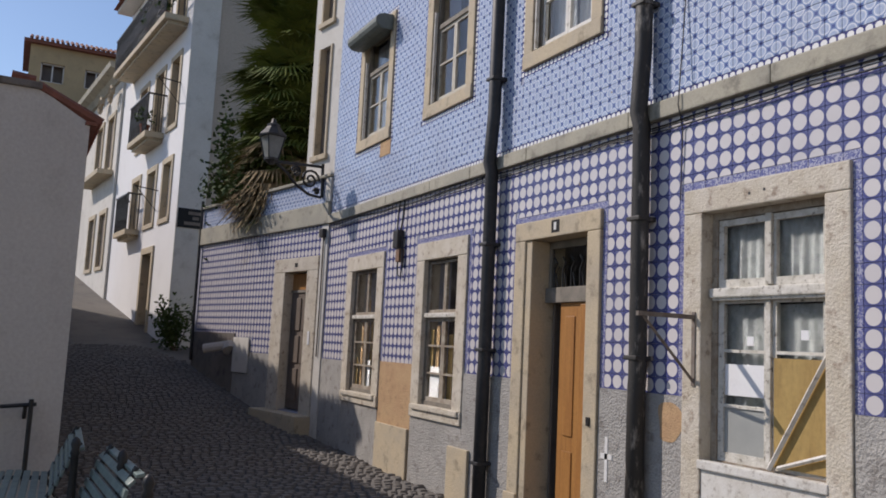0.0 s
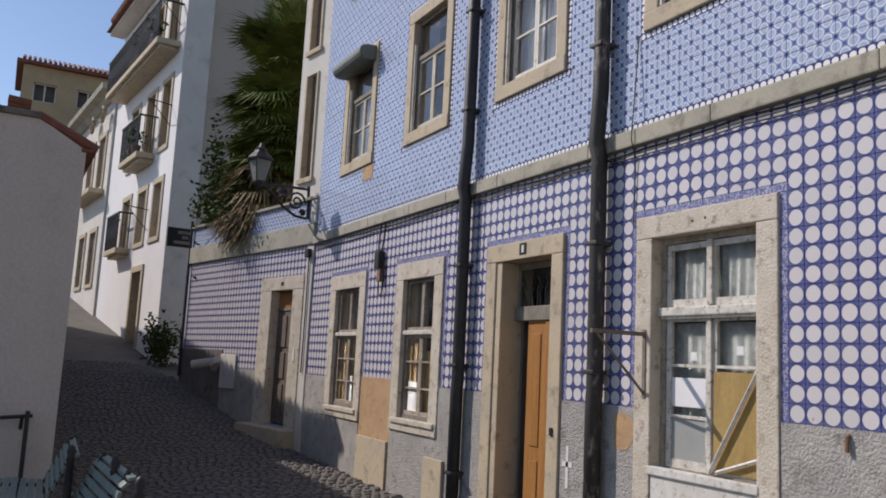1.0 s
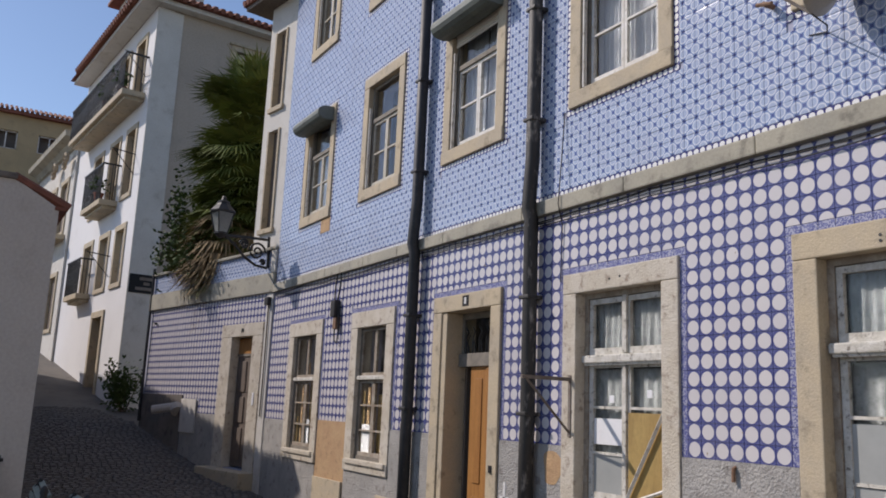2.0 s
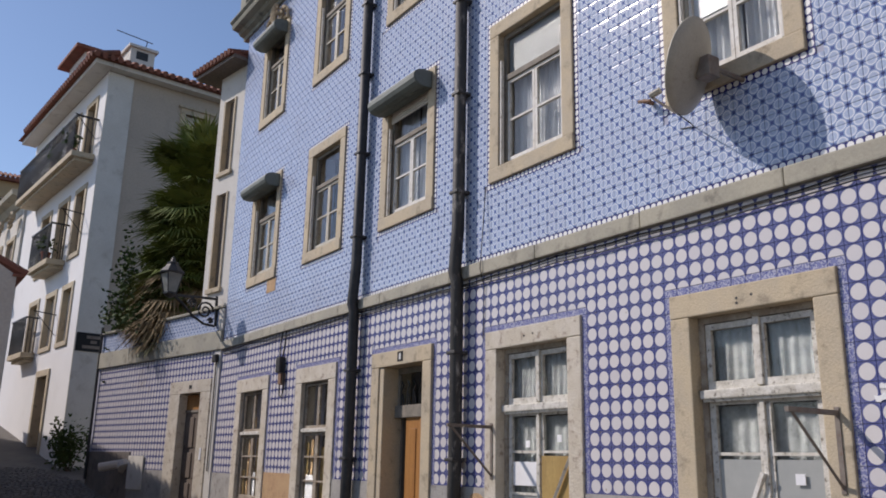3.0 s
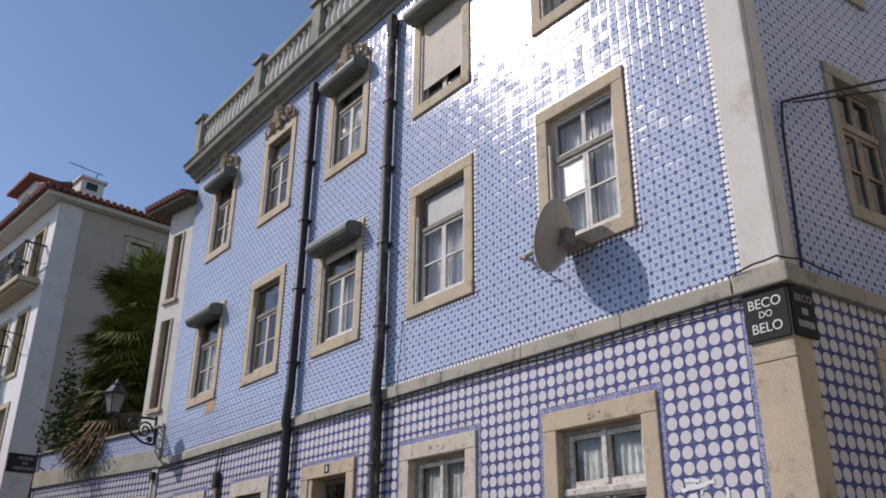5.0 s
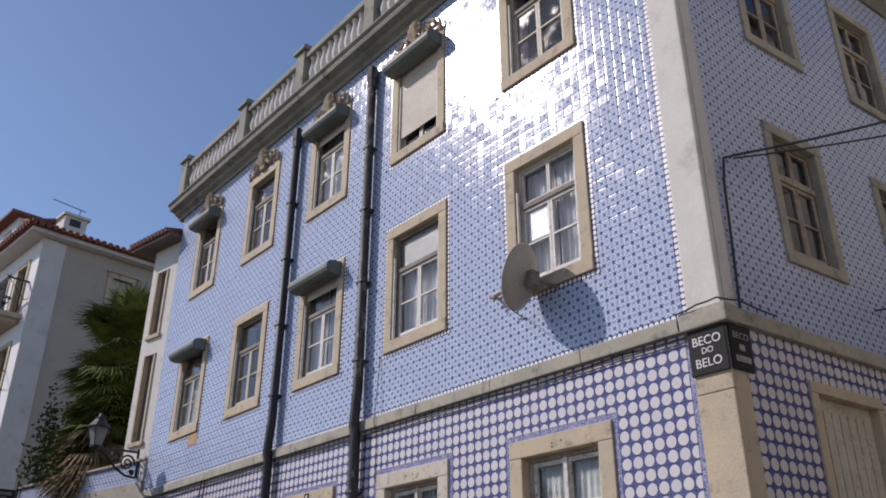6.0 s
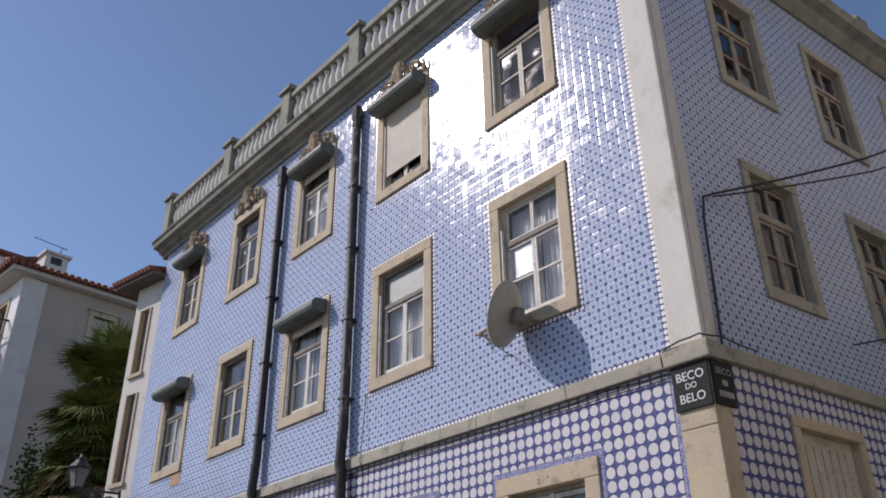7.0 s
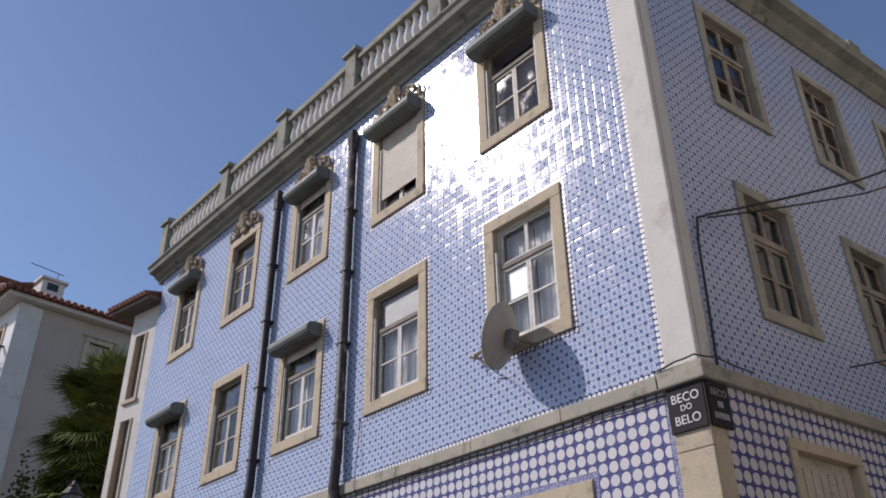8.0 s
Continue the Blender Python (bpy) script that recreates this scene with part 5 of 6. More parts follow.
def make_white_house():
    h = thing("white_house", "tall white plastered house with iron balconies", "house", WHITE)
    # front, lit, faces the lane: local x from -7 to 0
    cols = [(-1.40, -0.70), (-2.95, -2.15), (-4.65, -3.85)]
    wins = []
    for z0, z1 in ((4.35, 5.65), (6.55, 8.15), (9.0, 10.5)):
        for c in cols:
            wins.append((c[0], c[1], z0, z1))
    door = (-2.75, -1.85, 1.2, 3.6)
    front = part("front_wall", wall_bm(-7.0, 0.0, -0.5, 11.10, 0.4, wider(wins + [door])), PLASTER_WHITE, h)
    # the flank's plaster colour already carries its shade and warm bounce
    gable_w = [(2.05, 2.64, 9.20, 10.52)]
    g = Matrix.Rotation(radians(90), 4, "Z")
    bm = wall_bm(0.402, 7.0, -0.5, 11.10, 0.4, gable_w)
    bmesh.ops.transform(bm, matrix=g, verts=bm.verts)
    part("gable_wall", bm, PLASTER_SHADE_WARM, h, "blank plaster flank in shade")
    part("corner_strip", boxes((0.002, 0.05, 0.0, 0.62, -0.4, 11.05)), PLASTER_PALE, h)
    # dark-coloured back wall and floors stand for dim rooms
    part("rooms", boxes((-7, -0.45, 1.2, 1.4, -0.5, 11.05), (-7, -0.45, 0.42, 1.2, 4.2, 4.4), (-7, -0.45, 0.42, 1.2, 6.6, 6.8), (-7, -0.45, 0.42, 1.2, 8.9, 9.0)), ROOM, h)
    for o in wins:
        w = surround(h, (o[0] - 0.14, o[1] + 0.14, o[2] - 0.12, o[3] + 0.14), 0.14, 0.12, 0.15, 0.03, "window", "narrow window in a stone surround")
        part("frame", boxes((o[0], o[0] + 0.06, 0.12, 0.18, o[2], o[3]), (o[1] - 0.06, o[1], 0.12, 0.18, o[2], o[3]), ((o[0] + o[1]) / 2 - 0.03, (o[0] + o[1]) / 2 + 0.03, 0.12, 0.18, o[2], o[3]), (o[0], o[1], 0.12, 0.18, o[3] - 0.06, o[3]), (o[0], o[1], 0.12, 0.18, (o[2] + o[3]) / 2 - 0.02, (o[2] + o[3]) / 2 + 0.02)), WHITE_PAINT if o[2] < 6 else BROWN_WOOD, w)
        pane(w, o[0] + 0.06, o[1] - 0.06, o[2], o[3] - 0.06, 0.15)
    for o in gable_w:
        bm = boxes((o[0] - 0.14, o[1] + 0.14, -0.05, 0.2, o[3], o[3] + 0.14), (o[0] - 0.14, o[0], -0.04, 0.2, o[2] - 0.1, o[3]), (o[1], o[1] + 0.14, -0.04, 0.2, o[2] - 0.1, o[3]), (o[0] - 0.2, o[1] + 0.2, -0.10, 0.1, o[3] + 0.14, o[3] + 0.20))
        bmesh.ops.transform(bm, matrix=g, verts=bm.verts)
        w = part("window", bm, LIMESTONE, h, "closed window high on the flank")
        bm = boxes((o[0], (o[0] + o[1]) / 2 - 0.01, 0.08, 0.12, o[2], o[3]), ((o[0] + o[1]) / 2 + 0.01, o[1], 0.08, 0.12, o[2], o[3]), bevel=0.01)
        bmesh.ops.transform(bm, matrix=g, verts=bm.verts)
        part("shutter_leaf", bm, CREAM_PAINT, w)
    d = surround(h, (door[0] - 0.16, door[1] + 0.16, 1.0, door[3] + 0.16), 0.16, 0.2, 0.2, 0.04, "door", "tall brown street door in a stone surround")
    part("leaf", boxes((door[0], door[1], 0.18, 0.24, door[2], door[3]), bevel=0.01), BROWN_WOOD, d)
    part("doorstep", boxes((door[0] - 0.2, door[1] + 0.2, -0.35, 0.0, 0.8, 1.62), bevel=0.02), LIMESTONE, d)
    for (a, b, z, dep) in ((-3.7, -1.75, 6.5, 0.45), (-6.0, -0.30, 8.95, 0.55), (-5.0, -3.5, 4.3, 0.35)):
        bl = part("balcony", boxes((a, b, -dep, 0.0, z - 0.14, z), (a + 0.1, b - 0.1, -dep + 0.1, 0.0, z - 0.22, z - 0.14), bevel=0.015), LIMESTONE, h, "stone balcony slab with an iron railing")
        part("railing_top", boxes((a, b, -dep + 0.005, -dep + 0.045, z + 0.90, z + 0.94), (a, a + 0.04, -dep, 0.0, z + 0.90, z + 0.94), (b - 0.04, b, -dep, 0.0, z + 0.90, z + 0.94)), IRON, bl)
        n = round((b - a) / 0.11)
        rows = []
        for i in range(n + 1):
            x = a + 0.02 + (b - a - 0.04) * i / n
            rows.append(([(x, -dep + 0.025, z), (x, -dep + 0.025, z + 0.92)], 0.012))
            if i < n:
                rows.append(([(x, -dep + 0.025, z + 0.25), (x + 0.06, -dep + 0.025, z + 0.45), (x, -dep + 0.025, z + 0.65)], 0.010))
        for i in range(4):
            y = -dep + 0.025 + dep * i / 4
            for x in (a + 0.02, b - 0.02):
                rows.append(([(x, y, z), (x, y, z + 0.92)], 0.012))
        tagged(part("railing", tubes(*rows, sides=4), IRON, bl, "black iron balusters"), kind="stuff")
    for x, z in ((-0.55, 7.45), (-1.85, 5.1), (-0.45, 9.9)):
        part("line_bracket", tubes(([(x, 0, z), (x, -0.55, z + 0.05)], 0.014), ([(x, 0, z - 0.5), (x, -0.5, z + 0.03)], 0.010)), IRON, h)
    # eaves and roof
    part("eave", boxes((-7.1, 0.30, -0.42, 0.0, 11.10, 11.22), (0.0, 0.30, 0.0, 7.1, 11.10, 11.22), bevel=0.02), PLASTER_PALE, h)
    bm = bmesh.new()
    z0, z1 = 11.23, 12.3
    q = [bm.verts.new(p) for p in ((0.42, -0.52, z0), (0.42, 7.2, z0), (-7.2, 7.2, z0), (-7.2, -0.52, z0), (-2.9, 2.6, z1), (-4.2, 2.6, z1))]
    bm.faces.new((q[0], q[1], q[4]))
    bm.faces.new((q[1], q[2], q[5], q[4]))
    bm.faces.new((q[2], q[3], q[5]))
    bm.faces.new((q[3], q[0], q[4], q[5]))
    bm.faces.new((q[3], q[2], q[1], q[0]))
    roof = part("roof", bm, ROOF_CLAY, h, "hipped clay tile roof")
    for i in range(40):
        y = -0.45 + i * 0.19
        bm = bmesh.new()
        top = 0.42 - 0.75
        tube(bm, [(0.47, y, z0 + 0.03), (top, y, z0 + 0.03 + 0.8 * 0.34)], 0.075, 6)
        part("roof_tile", bm, ROOF_CLAY, roof)
    for i in range(34):
        x = 0.35 - i * 0.2
        bm = bmesh.new()
        tube(bm, [(x, -0.57, z0 + 0.03), (x, 0.1, z0 + 0.03 + 0.67 * 0.36)], 0.075, 6)
        part("roof_tile", bm, ROOF_CLAY, roof)
    dm = part("dormer", boxes((-4.6, -3.1, 0.1, 1.8, 11.3, 12.9)), PLASTER_WHITE, h, "white plastered dormer")
    part("dormer_roof", boxes((-4.85, -2.85, -0.2, 1.9, 12.9, 13.02), bevel=0.03), ROOF_CLAY, dm)
    part("dormer_window", boxes((-4.15, -3.5, 0.085, 0.099, 11.75, 12.6)), BROWN_WOOD, dm)
    ch = part("chimney", boxes((-1.7, -1.0, 0.75, 1.4, 11.2, 12.45), (-1.77, -0.93, 0.68, 1.47, 12.45, 12.53), bevel=0.01), PLASTER_PALE, h, "plastered chimney")
    # thin black plate in place of the shaded flue opening
    part("chimney_opening", boxes((-1.002, -0.996, 0.9, 1.22, 12.15, 12.38)), IRON, ch)
    part("aerial", tubes(([(-1.3, 1.2, 12.5), (-1.3, 1.25, 12.9)], 0.012), ([(-1.3, 0.4, 12.95), (-1.3, 1.4, 12.88)], 0.012)), IRON, h)
    s = thing("street_sign", "small black street plate at the white house corner", "street sign", WHITE)
    part("plate", boxes((0.052, 0.075, 0.03, 0.80, 4.05, 4.48)), SIGN_BLACK, s)
    for z, w in ((4.38, 0.34), (4.27, 0.14), (4.15, 0.5)):
        part("lettering_bar", boxes((0.076, 0.080, 0.42 - w / 2, 0.42 + w / 2, z - 0.035, z + 0.035)), RUST, s)


make_white_house()


# ---- distant houses beyond ----
def far_house(name, label, x, y, w, d, z0, z1, mat, wins):
    h = thing(name, label, "house", Matrix.Translation((x, y, 0)))
    holes = [(0.5, 1.5, a, b) for a, b in wins] + [(2.4, 3.4, a, b) for a, b in wins]
    bm = wall_bm(0, w, z0, z1, 0.4, holes)
    bmesh.ops.transform(bm, matrix=Matrix.Rotation(radians(90), 4, "Z"), verts=bm.verts)
    part("wall", bm, mat, h)
    # solid dark block in place of unlit rooms
    part("core", boxes((-d, -0.42, 0, w, z0, z1)), ROOM, h)
    for o in holes:
        bm = boxes((o[0], o[1], 0.1, 0.14, o[2], o[2] + 0.06), (o[0], o[1], 0.1, 0.14, o[3] - 0.06, o[3]), (o[0], o[0] + 0.06, 0.1, 0.14, o[2], o[3]), (o[1] - 0.06, o[1], 0.1, 0.14, o[2], o[3]), ((o[0] + o[1]) / 2 - 0.03, (o[0] + o[1]) / 2 + 0.03, 0.1, 0.14, o[2], o[3]))
        bmesh.ops.transform(bm, matrix=Matrix.Rotation(radians(90), 4, "Z"), verts=bm.verts)
        part("window", bm, WHITE_PAINT, h)
    rf = part("roof", boxes((-d, 0.3, -0.3, w + 0.3, z1, z1 + 0.15)), ROOF_CLAY, h)
    for i in range(int(w / 0.22)):
        bm = bmesh.new()
        tube(bm, [(0.36, i * 0.22, z1 + 0.17), (-1.5, i * 0.22, z1 + 0.85)], 0.08, 6)
        part("roof_tile", bm, ROOF_CLAY, rf)


far_house("ochre_house", "distant ochre house with small white windows", -42, -5.2, 4.4, 5, 2, 14.2, PLASTER_OCHRE, [(12.5, 13.4), (9.6, 11.0)])


def row_house():
    """The next house in the lit row up the lane."""
    h = thing("row_house", "lower pale house next up the lane", "house", WHITE @ Matrix.Translation((-7.05, -0.07, 0)))
    wins = [(-1.6, -0.7, 6.6, 8.2), (-3.4, -2.5, 6.6, 8.2), (-1.6, -0.7, 3.6, 5.2), (-3.4, -2.5, 3.6, 5.2)]
    part("front_wall", wall_bm(-6.0, 0.0, 0.0, 9.4, 0.4, wider(wins)), PLASTER_PALE, h)
    # solid dark core, its colour standing for the unlit inside
    part("core", boxes((-6.0, 0.0, 0.42, 5.0, 0.0, 9.3)), ROOM, h)
    for o in wins:
        w = surround(h, (o[0] - 0.14, o[1] + 0.14, o[2] - 0.12, o[3] + 0.14), 0.14, 0.12, 0.15, 0.04, "window", "window with a carved stone surround")
        part("shutter_leaf", boxes((o[0], (o[0] + o[1]) / 2 - 0.01, 0.06, 0.1, o[2], o[3])), BROWN_WOOD, w)
        part("shutter_leaf", boxes(((o[0] + o[1]) / 2 + 0.01, o[1], 0.06, 0.1, o[2], o[3])), BROWN_WOOD, w)
    bm = bmesh.new()
    profile_x(bm, [(0, 9.2), (-0.08, 9.2), (-0.2, 9.38), (-0.42, 9.45), (-0.45, 9.6), (0.4, 9.65), (0.4, 9.2)], -6.0, 0.1)
    part("cornice", bm, BAND_STONE, h)
    part("roof", boxes((-6.0, 0.0, 0.0, 5.0, 9.65, 9.8)), ROOF_CLAY, h)
    for x in (-0.6, -2.2):
        bm = bmesh.new()
        tube(bm, [(x + 0.3 * math.cos(i * 0.5) * (1 - i / 26), -0.22, 8.75 + 0.3 * math.sin(i * 0.5) * (1 - i / 26)) for i in range(20)], 0.07, 6, 0.04)
        part("scroll", bm, ORNAMENT, h)
    part("balcony", boxes((-3.8, -0.3, -0.45, 0.0, 6.3, 6.45), bevel=0.02), LIMESTONE, h)


row_house()


# ---- low house across the lane ----
def make_left_block():
    h = thing("lane_house", "low shaded plaster house with a tiled eave", "house", Matrix.Translation((-9.6, -4.32, 0)))
    bm = bmesh.new()
    o = [(0, -1.2), (0, 3.42), (-0.52, 3.72), (-3.2, 3.70), (-6.5, 3.70), (-6.5, -1.2)]
    a = [bm.verts.new((0, y, z)) for y, z in o]
    b = [bm.verts.new((-8.0, y, z)) for y, z in o]
    for i in range(len(o)):
        bm.faces.new((a[i], a[(i + 1) % len(o)], b[(i + 1) % len(o)], b[i]))
    bm.faces.new(a)
    bm.faces.new(b[::-1])
    part("wall", bm, PLASTER_OLD, h)
    roof = part("eave", boxes((-8.0, 0.03, -0.05, 0.08, 3.40, 3.44), bevel=0.01), ROOF_CLAY, h, "clay tile eave")
    for i in range(40):
        bm = bmesh.new()
        x = 0.02 - i * 0.2
        tube(bm, [(x - 0.06, 0.12, 3.45), (x - 0.06, -0.55, 3.76)], 0.06, 7)
        part("roof_tile", bm, ROOF_CLAY, roof)
    part("coping", boxes((-8.0, 0.04, -6.5, -0.5, 3.71, 3.79), bevel=0.02), RENDER_GRIMY, h, "blackened plaster coping")
    part("handrail", tubes(([(0.16, -2.6, 0.22), (0.16, -0.25, 0.40)], 0.022), ([(0.0, -0.35, 0.25), (0.16, -0.35, 0.39)], 0.02), ([(0.16, -0.30, -0.5), (0.16, -0.30, 0.45)], 0.025)), IRON, h)
    # unseen caster, thin and tile-topped, shaped for the shadow edge on wing and front
    t = thing("garden_wall", "unseen tall wall added to cast the lane's shadow", "wall", Matrix.Translation((-17.65, -5.0, 0)))
    part("wall", boxes((-14.0, 0.0, -0.22, 0.0, -1.0, 5.85), bevel=0.02), PLASTER_OLD, t)
    rf = part("roof", boxes((-14.0, 0.05, -0.28, 0.08, 5.86, 5.92)), ROOF_CLAY, t)
    for i in range(60):
        bm = bmesh.new()
        tube(bm, [(0.05 - i * 0.21, 0.12, 5.96), (0.05 - i * 0.21, -0.30, 6.0)], 0.075, 6)
        part("roof_tile", bm, ROOF_CLAY, rf)


make_left_block()


# ---- unseen block across the alley, added to cut skylight and bounce sun ----
def make_alley_bounce_block():
    h = thing("alley_house", "unseen pale block across the alley, for sky shade and bounce", "house")
    part("wall", boxes((4.6, 11.0, 0.4, 14.0, -4.0, 13.0), bevel=0.03), PLASTER_BOUNCE, h)
    part("roof", boxes((4.4, 11.3, 0.2, 14.3, 13.0, 13.25), bevel=0.03), ROOF_CLAY, h)


make_alley_bounce_block()


# out of view, added to hold back skylight from the side front
def make_square_sky_block():
    h = thing("square_house", "unseen plaster block cutting skylight from the square", "house")
    part("wall", boxes((15.0, 22.0, -16.0, -1.5, -4.0, 15.0), bevel=0.03), PLASTER_SHADE_WARM, h)
    part("roof", boxes((14.7, 22.3, -16.3, -1.2, 15.0, 15.25), bevel=0.03), ROOF_CLAY, h)


make_square_sky_block()


# ---- small marks on the front ----
SCRAWL = [
    ([(-0.31, 1.58), (-0.2, 1.61), (-0.08, 1.61), (0.04, 1.64)], 0.023),
    ([(-0.27, 1.67), (-0.11, 1.65)], 0.016),
    ([(-0.18, 1.55), (-0.17, 1.48), (-0.16, 1.41)], 0.036),
    ([(-0.09, 1.57), (-0.11, 1.53)], 0.014),
    ([(0.16, 1.57), (0.16, 1.5), (0.15, 1.39)], 0.018),
    ([(-0.18, 1.32), (-0.19, 1.27), (-0.27, 1.24)], 0.018),
    ([(-0.09, 1.27), (-0.03, 1.26), (0.03, 1.25)], 0.014),
    ([(0.14, 1.28), (0.11, 1.23), (0.14, 1.17)], 0.041),
    ([(0.09, 1.41), (0.17, 1.4)], 0.011),
]


def make_marks():
    m = thing("painted_cross", "white painted cross on the grey render", "graffiti")
    part("upright", boxes((-5.98, -5.94, -0.026, -0.0205, 0.05, 0.45)), SIGN_WHITE, m)
    part("crossbar", boxes((-6.04, -5.88, -0.026, -0.0205, 0.25, 0.30)), SIGN_WHITE, m)
    g = thing("paint_scrawl", "dripping white paint scrawl over the circle tiles", "graffiti", Matrix.Translation((-0.32, 0.0, 0.02)))
    rng = random.Random(77)
    for pts, r in SCRAWL:
        bm = bmesh.new()
        n = 14
        up, dn = [], []
        for i in range(n + 1):
            t = i / n * (len(pts) - 1)
            j = min(int(t), len(pts) - 2)
            x, z = (pts[j][c] + (pts[j + 1][c] - pts[j][c]) * (t - j) for c in (0, 1))
            dx, dz = pts[j + 1][0] - pts[j][0], pts[j + 1][1] - pts[j][1]
            l = math.hypot(dx, dz)
            w1, w2 = r * rng.uniform(0.45, 1.35), r * rng.uniform(0.45, 1.35)
            up.append([bm.verts.new((x - dz / l * w1, y, z + dx / l * w1)) for y in (-0.0165, -0.009)])
            dn.append([bm.verts.new((x + dz / l * w2, y, z - dx / l * w2)) for y in (-0.0165, -0.009)])
        for i in range(n):
            bm.faces.new((up[i][0], up[i + 1][0], dn[i + 1][0], dn[i][0]))
            bm.faces.new((up[i][1], up[i + 1][1], up[i + 1][0], up[i][0]))
            bm.faces.new((dn[i][0], dn[i + 1][0], dn[i + 1][1], dn[i][1]))
        part("stroke", bm, SPLASH, g)
    # black discs on the stone paint the dark inside of drilled holes
    for x, z in ((-4.32, 2.45), (-4.18, 2.46), (-1.66, 2.45), (-1.52, 2.46), (-1.66, 2.41)):
        b = thing("anchor_hole", "small dark disc standing for a drilled lintel hole", "hole", group="drilled holes in lintels")
        bm = bmesh.new()
        tube(bm, [(x, -0.041, z), (x, -0.038, z)], 0.012, 8)
        part("rim", bm, IRON, b)
    for x, y, z in ((-1.0, -0.4, 8.954), (-2.4, -0.4, 8.954), (-2.3, -0.35, 6.504)):
        f = thing("flower_pot", "small clay pot with a plant on a balcony", "flower pot", WHITE @ Matrix.Translation((x, y, z)), group="balcony pots")
        bm = bmesh.new()
        lathe(bm, [(0.08, 0), (0.12, 0.2), (0.13, 0.2), (0.13, 0.24), (0.10, 0.24)], 0, 0, 12)
        part("pot", bm, ROOF_CLAY, f)
        rng = random.Random(int(x * 10))
        vs, fs = [], []
        for i in range(90):
            p = Vector((rng.gauss(0, 0.1), rng.gauss(0, 0.1), 0.3 + rng.uniform(0, 0.35)))
            d = Vector((rng.gauss(0, 1), rng.gauss(0, 1), rng.gauss(0, 1))).normalized() * 0.1
            q = d.orthogonal().normalized() * 0.03
            k = len(vs)
            vs += [tuple(p), tuple(p + d * 0.5 + q), tuple(p + d), tuple(p + d * 0.5 - q)]
            fs.append((k, k + 1, k + 2, k + 3))
        me = bpy.data.meshes.new("plant")
        me.from_pydata(vs, [], fs)
        me.materials.append(LEAF)
        mesh_part("plant", me, f, kind="stuff")


make_marks()


# ---- benches ----
def make_bench():
    b = thing("park_bench", "grey-green slatted bench on an iron frame", "bench", group="benches in the lane")
    seat = [(-0.42 + 0.075 * i, 0.42 + 0.01 * math.sin(i)) for i in range(6)]
    for y, z in seat:
        part("seat_slat", boxes((-0.75, 0.75, y, y + 0.06, z, z + 0.028), bevel=0.008), BENCH_PAINT, b)
    for i in range(6):
        bm = boxes((-0.75, 0.75, -0.03, 0.03, -0.014, 0.014), bevel=0.008)
        bmesh.ops.transform(bm, matrix=Matrix.Translation((0, 0.05 + 0.035 * i + 0.02 * max(0, i - 4), 0.50 + 0.072 * i - 0.02 * max(0, i - 4))) @ Matrix.Rotation(radians(75) if i < 4 else radians(75 - 32 * (i - 3)), 4, "X"), verts=bm.verts)
        part("back_slat", bm, BENCH_PAINT, b)
    for x in (-0.6, 0.6):
        part("leg", tubes(([(x, -0.38, 0.0), (x, -0.40, 0.22), (x, -0.40, 0.41), (x, 0.0, 0.40), (x, 0.06, 0.5), (x, 0.24, 0.88)], 0.022), ([(x, 0.28, 0.0), (x, 0.10, 0.22), (x, 0.0, 0.40)], 0.02)), IRON, b)
    return b


bench = make_bench()
bench.matrix_world = pose(-6.8, -4.26, gz(-6.8) - 0.02, 0, 0, 2)
copy_thing(bench, pose(-8.2, -4.48, gz(-8.2) - 0.02, 0, 0, -3))


def bollard(x, y):
    p = thing("bollard", "slim dark iron street post with a ball top", "bollard", Matrix.Translation((x, y, gz(x) - 0.02)), group="bollards by the benches")
    bm = bmesh.new()
    lathe(bm, [(0.05, 0), (0.05, 0.08), (0.035, 0.1), (0.032, 0.80), (0.042, 0.82), (0.03, 0.85), (0.04, 0.89), (0.03, 0.93), (0.008, 0.95)], 0, 0, 10)
    part("post", bm, IRON, p, smooth=True)


bollard(-7.4, -4.32)
bollard(-5.45, -4.03)
bollard(-6.6, -4.05)


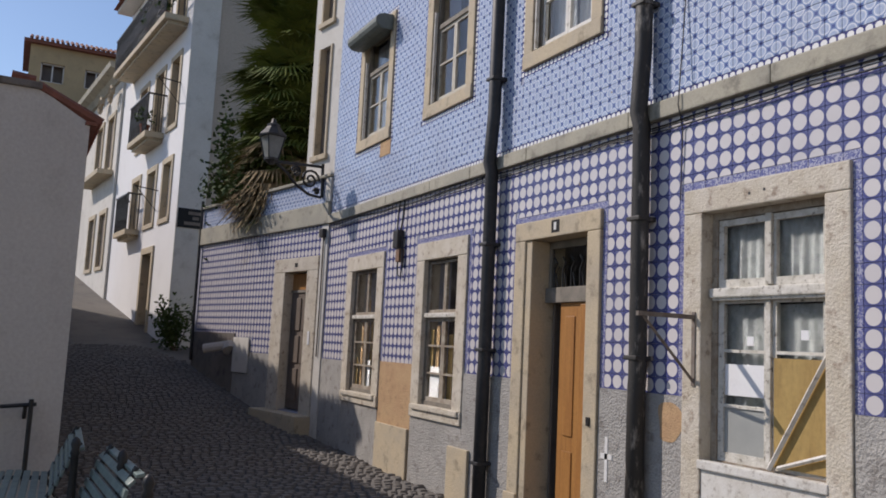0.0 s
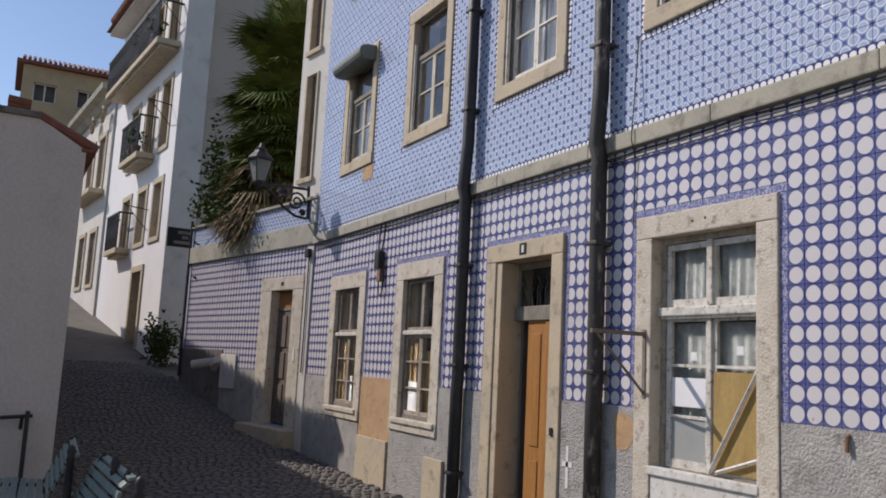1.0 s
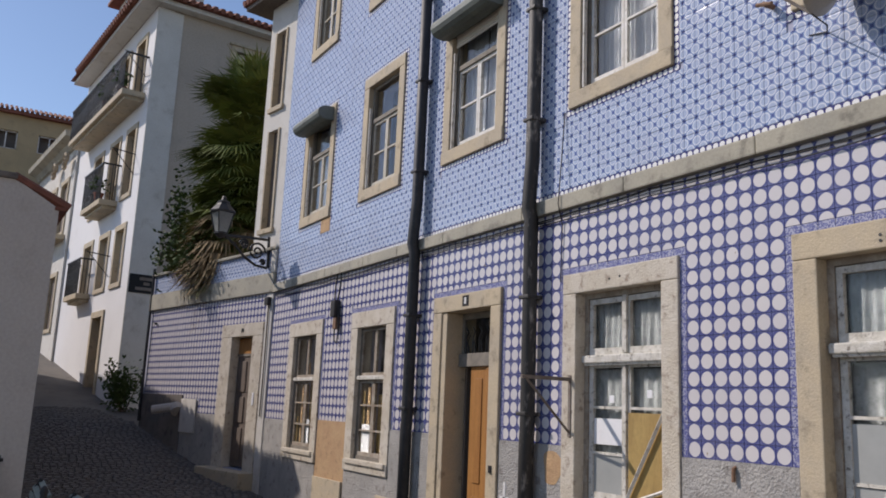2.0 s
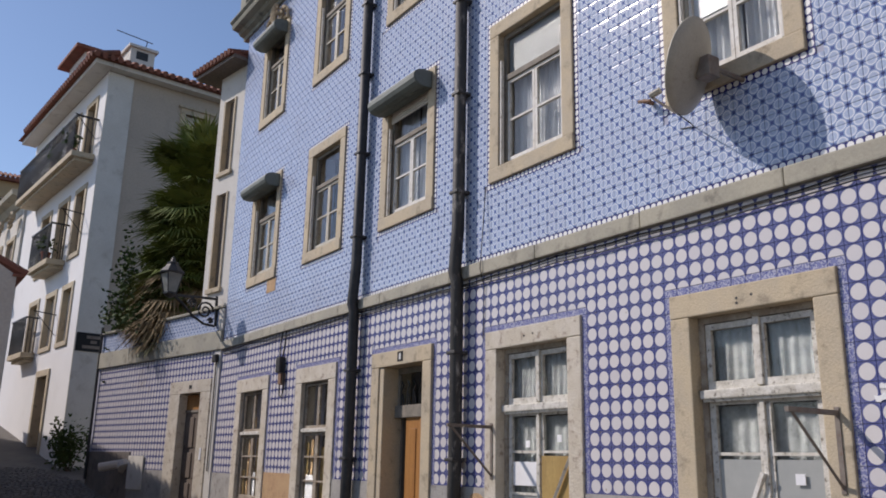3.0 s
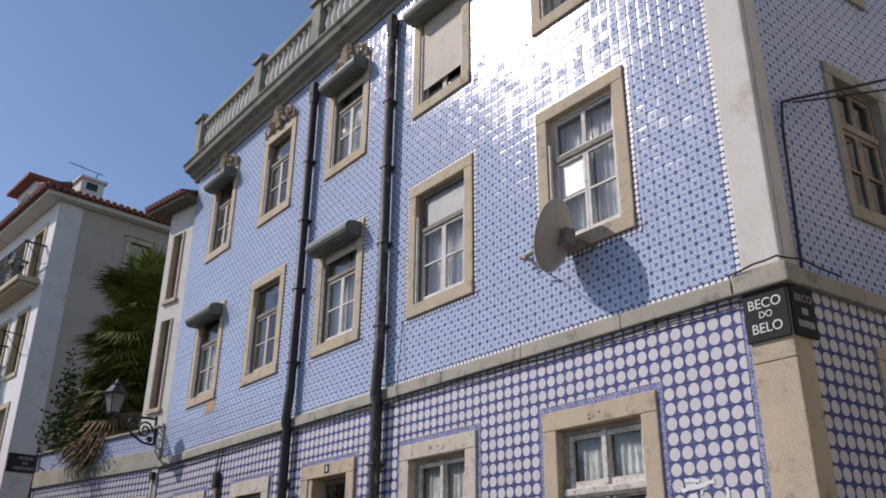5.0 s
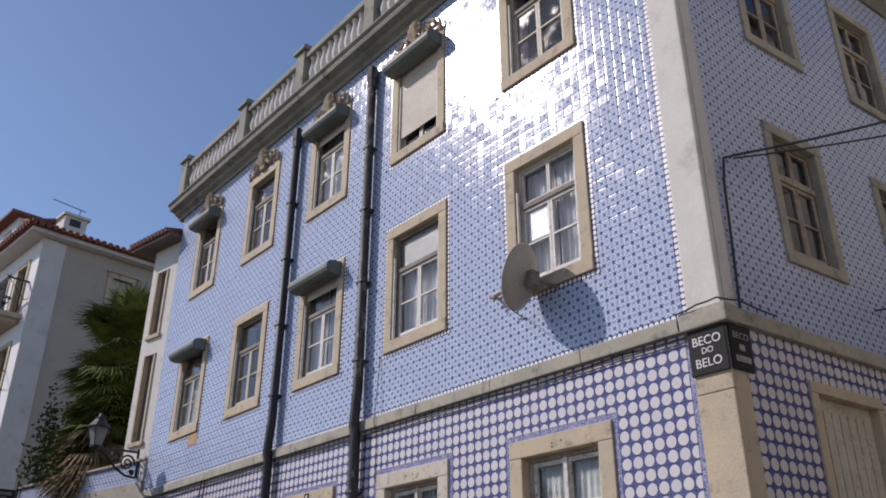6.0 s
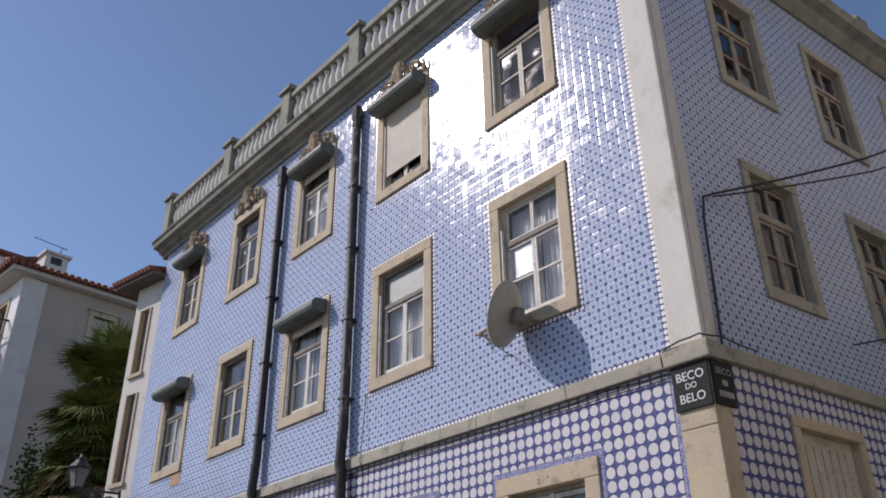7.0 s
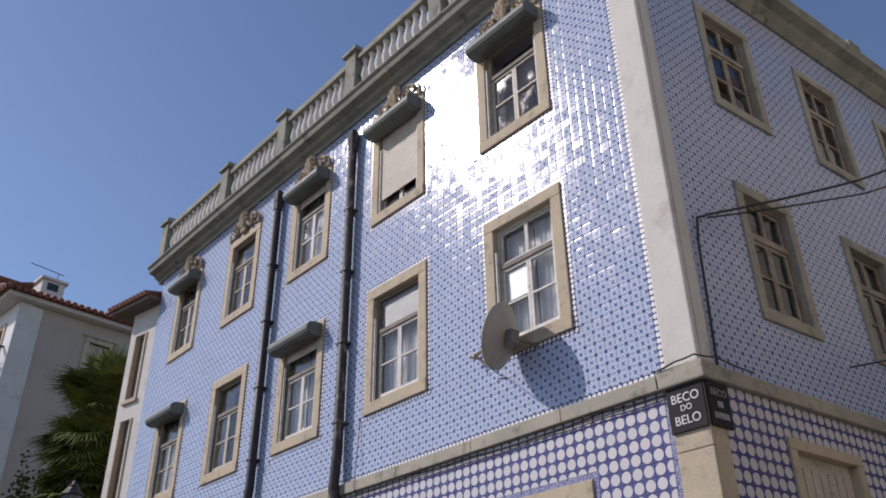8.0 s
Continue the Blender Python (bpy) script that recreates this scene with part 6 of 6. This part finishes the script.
# ---- satellite dish ----
def make_dish():
    D = thing("satellite_dish", "beige satellite dish on a wall arm", "satellite dish")
    c = Vector((-1.62, -0.37, 4.36))
    aim = Vector((-0.90, -0.25, 0.32)).normalized()
    m = Matrix.Translation(c) @ aim.to_track_quat("Z", "Y").to_matrix().to_4x4()
    bm = bmesh.new()
    R = 0.37
    for off in (0.0, -0.012):
        rings = [[bm.verts.new((r * R * math.cos(2 * math.pi * j / 36), r * R * 1.12 * math.sin(2 * math.pi * j / 36), 0.10 * r * r + off)) for j in range(36)] for r in (0.25, 0.5, 0.75, 1.0)]
        c0 = bm.verts.new((0, 0, off))
        for j in range(36):
            bm.faces.new((c0, rings[0][j], rings[0][(j + 1) % 36]))
        for s, e in zip(rings, rings[1:]):
            for j in range(36):
                bm.faces.new((s[j], s[(j + 1) % 36], e[(j + 1) % 36], e[j]))
        if off == 0.0:
            outer = rings[-1]
        else:
            for j in range(36):
                bm.faces.new((outer[j], outer[(j + 1) % 36], rings[-1][(j + 1) % 36], rings[-1][j]))
    bmesh.ops.transform(bm, matrix=m, verts=bm.verts)
    part("reflector", bm, DISH, D, smooth=True)
    back = c - aim * 0.06
    part("mount", boxes((back.x - 0.07, back.x + 0.07, back.y - 0.05, back.y + 0.09, back.z - 0.10, back.z + 0.08), bevel=0.01), RUST, D)
    part("arm", tubes(([back, back + Vector((0.05, 0.12, -0.02)), (back.x + 0.10, 0.0, back.z - 0.06)], 0.022)), RUST, D)
    low = m @ Vector((0, -R * 1.1, 0.1))
    head = m @ Vector((0, -R * 0.75, 0.38))
    part("feed_arm", tubes(([low, head], 0.013)), RUST, D)
    part("feed_horn", tubes(([head, head + (c - head).normalized() * 0.10], 0.03), sides=8), DISH, D)
    part("lead", tubes(([low, low + Vector((0.05, 0.12, -0.08)), (low.x - 0.15, -0.02, low.z + 0.03), (low.x - 0.3, -0.012, low.z + 0.06)], 0.006)), CABLE, D)
    p = thing("pipe_stub", "rusty pipe end sticking out of the tiles", "pipe")
    part("stub", tubes(([(-2.45, 0.0, 4.43), (-2.45, -0.13, 4.42)], 0.022), ([(-2.52, -0.12, 4.44), (-2.38, -0.12, 4.40)], 0.018), sides=8), BRASS_PIPE, p)
    p = thing("pipe_stub", "short rusty pipe end hanging from the grey render", "pipe")
    part("stub", tubes(([(-2.92, -0.015, 0.84), (-2.92, -0.04, 0.83), (-2.92, -0.045, 0.73)], 0.015), sides=8), BRASS_PIPE, p)


make_dish()


# ---- drying-line brackets at the ground-floor windows ----
def line_bracket(x, z):
    b = thing("line_bracket", "rusty folding clothes-line bracket on the window jamb", "bracket", group="clothes-line brackets")
    part("bar", boxes((x - 0.015, x + 0.015, -0.62, -0.02, z, z + 0.035)), RUST, b)
    part("stay", tubes(([(x, -0.56, z), (x, -0.03, z - 0.50)], 0.014), sides=4), RUST, b)
    part("fixing_plate", boxes((x - 0.02, x + 0.02, -0.045, -0.036, z - 0.53, z + 0.06), bevel=0.003), RUST, b)


for x, z in ((-4.88, 1.50), (-0.90, 1.50)):
    line_bracket(x, z)


# ---- cables ----
def cable(name, label, pts, r=0.008):
    c = thing(name, label, "cable")
    bm = bmesh.new()
    out = []
    for a, b in zip(pts, pts[1:]):
        a, b = Vector(a), Vector(b)
        n = max(2, int((b - a).length / 0.35))
        for i in range(n):
            t = i / n
            out.append(a.lerp(b, t) + Vector((0, 0, -0.012 * (b - a).length ** 0.5 * 4 * t * (1 - t))))
    out.append(Vector(pts[-1]))
    tube(bm, out, r, 5)
    part("strand", bm, CABLE, c)


for i, dz in enumerate((0.0, -0.03, -0.055)):
    rng = random.Random(40 + i)
    pts = [(x, -0.022 - 0.006 * i, ZB - 0.03 + dz + rng.uniform(-0.02, 0.012)) for x in (X0 + 0.1, -12.4, -11.0, -9.4, -8.3, -7.2, -6.0, -4.9, -3.8, -2.7, -1.5, -0.6, 0.25)]
    cable("facade_cable", "dark cable strung under the stone course", pts, 0.005 if i % 2 else 0.007)
cable("facade_cable", "thin cable looping over the corner block", [(0.19, -0.10, 3.24), (0.20, -0.13, 3.41), (0.45, -0.14, 3.44), (0.68, -0.14, 3.45), (0.80, 0.05, 3.43), (0.82, 0.7, 3.42)], 0.010)
S = SIDE
cable("alley_cable", "black cable running down the corner into the alley", [S @ Vector((0.22, -0.05, 3.42)), S @ Vector((0.30, -0.05, 4.9)), S @ Vector((0.36, -0.05, 5.20)), S @ Vector((0.50, -0.10, 5.26)), S @ Vector((2.6, -0.9, 6.1)), S @ Vector((7.0, -1.8, 8.6))], 0.016)
cable("alley_cable", "black cable crossing the alley", [S @ Vector((0.50, -0.08, 5.23)), S @ Vector((2.7, -0.9, 5.95)), S @ Vector((7.0, -1.9, 8.2))], 0.012)
cable("alley_cable", "black cable crossing low over the alley", [S @ Vector((2.9, -0.02, 4.0)), S @ Vector((4.6, -1.6, 4.4))], 0.012)
cable("facade_cable", "thin vertical cable across the tiles", [(-5.04, -0.02, 4.3), (-5.03, -0.10, 3.3), (-5.05, -0.025, 3.1), (-5.07, -0.02, 2.5)], 0.006)


def meter_box():
    b = thing("junction_box", "small dark electric box with hanging leads", "electric box", Matrix.Translation((0.02, 0.0, -0.17)))
    part("case", boxes((-10.80, -10.64, -0.12, -0.01, 2.72, 2.98), bevel=0.015), IRON, b)
    part("rust_cover", boxes((-10.74, -10.62, -0.09, -0.01, 2.52, 2.71), bevel=0.01), BRASS_PIPE, b)
    part("leads", tubes(([(-10.78, -0.06, 2.98), (-10.80, -0.05, 3.2), (-10.74, -0.05, 3.44)], 0.012), ([(-10.66, -0.06, 2.98), (-10.60, -0.05, 3.2), (-10.60, -0.05, 3.44)], 0.012), ([(-10.72, -0.06, 2.55), (-10.68, -0.07, 2.34), (-10.60, -0.06, 2.30), (-10.56, -0.06, 2.45), (-10.62, -0.05, 2.9)], 0.012)), CABLE, b)


meter_box()
lay_tiles()
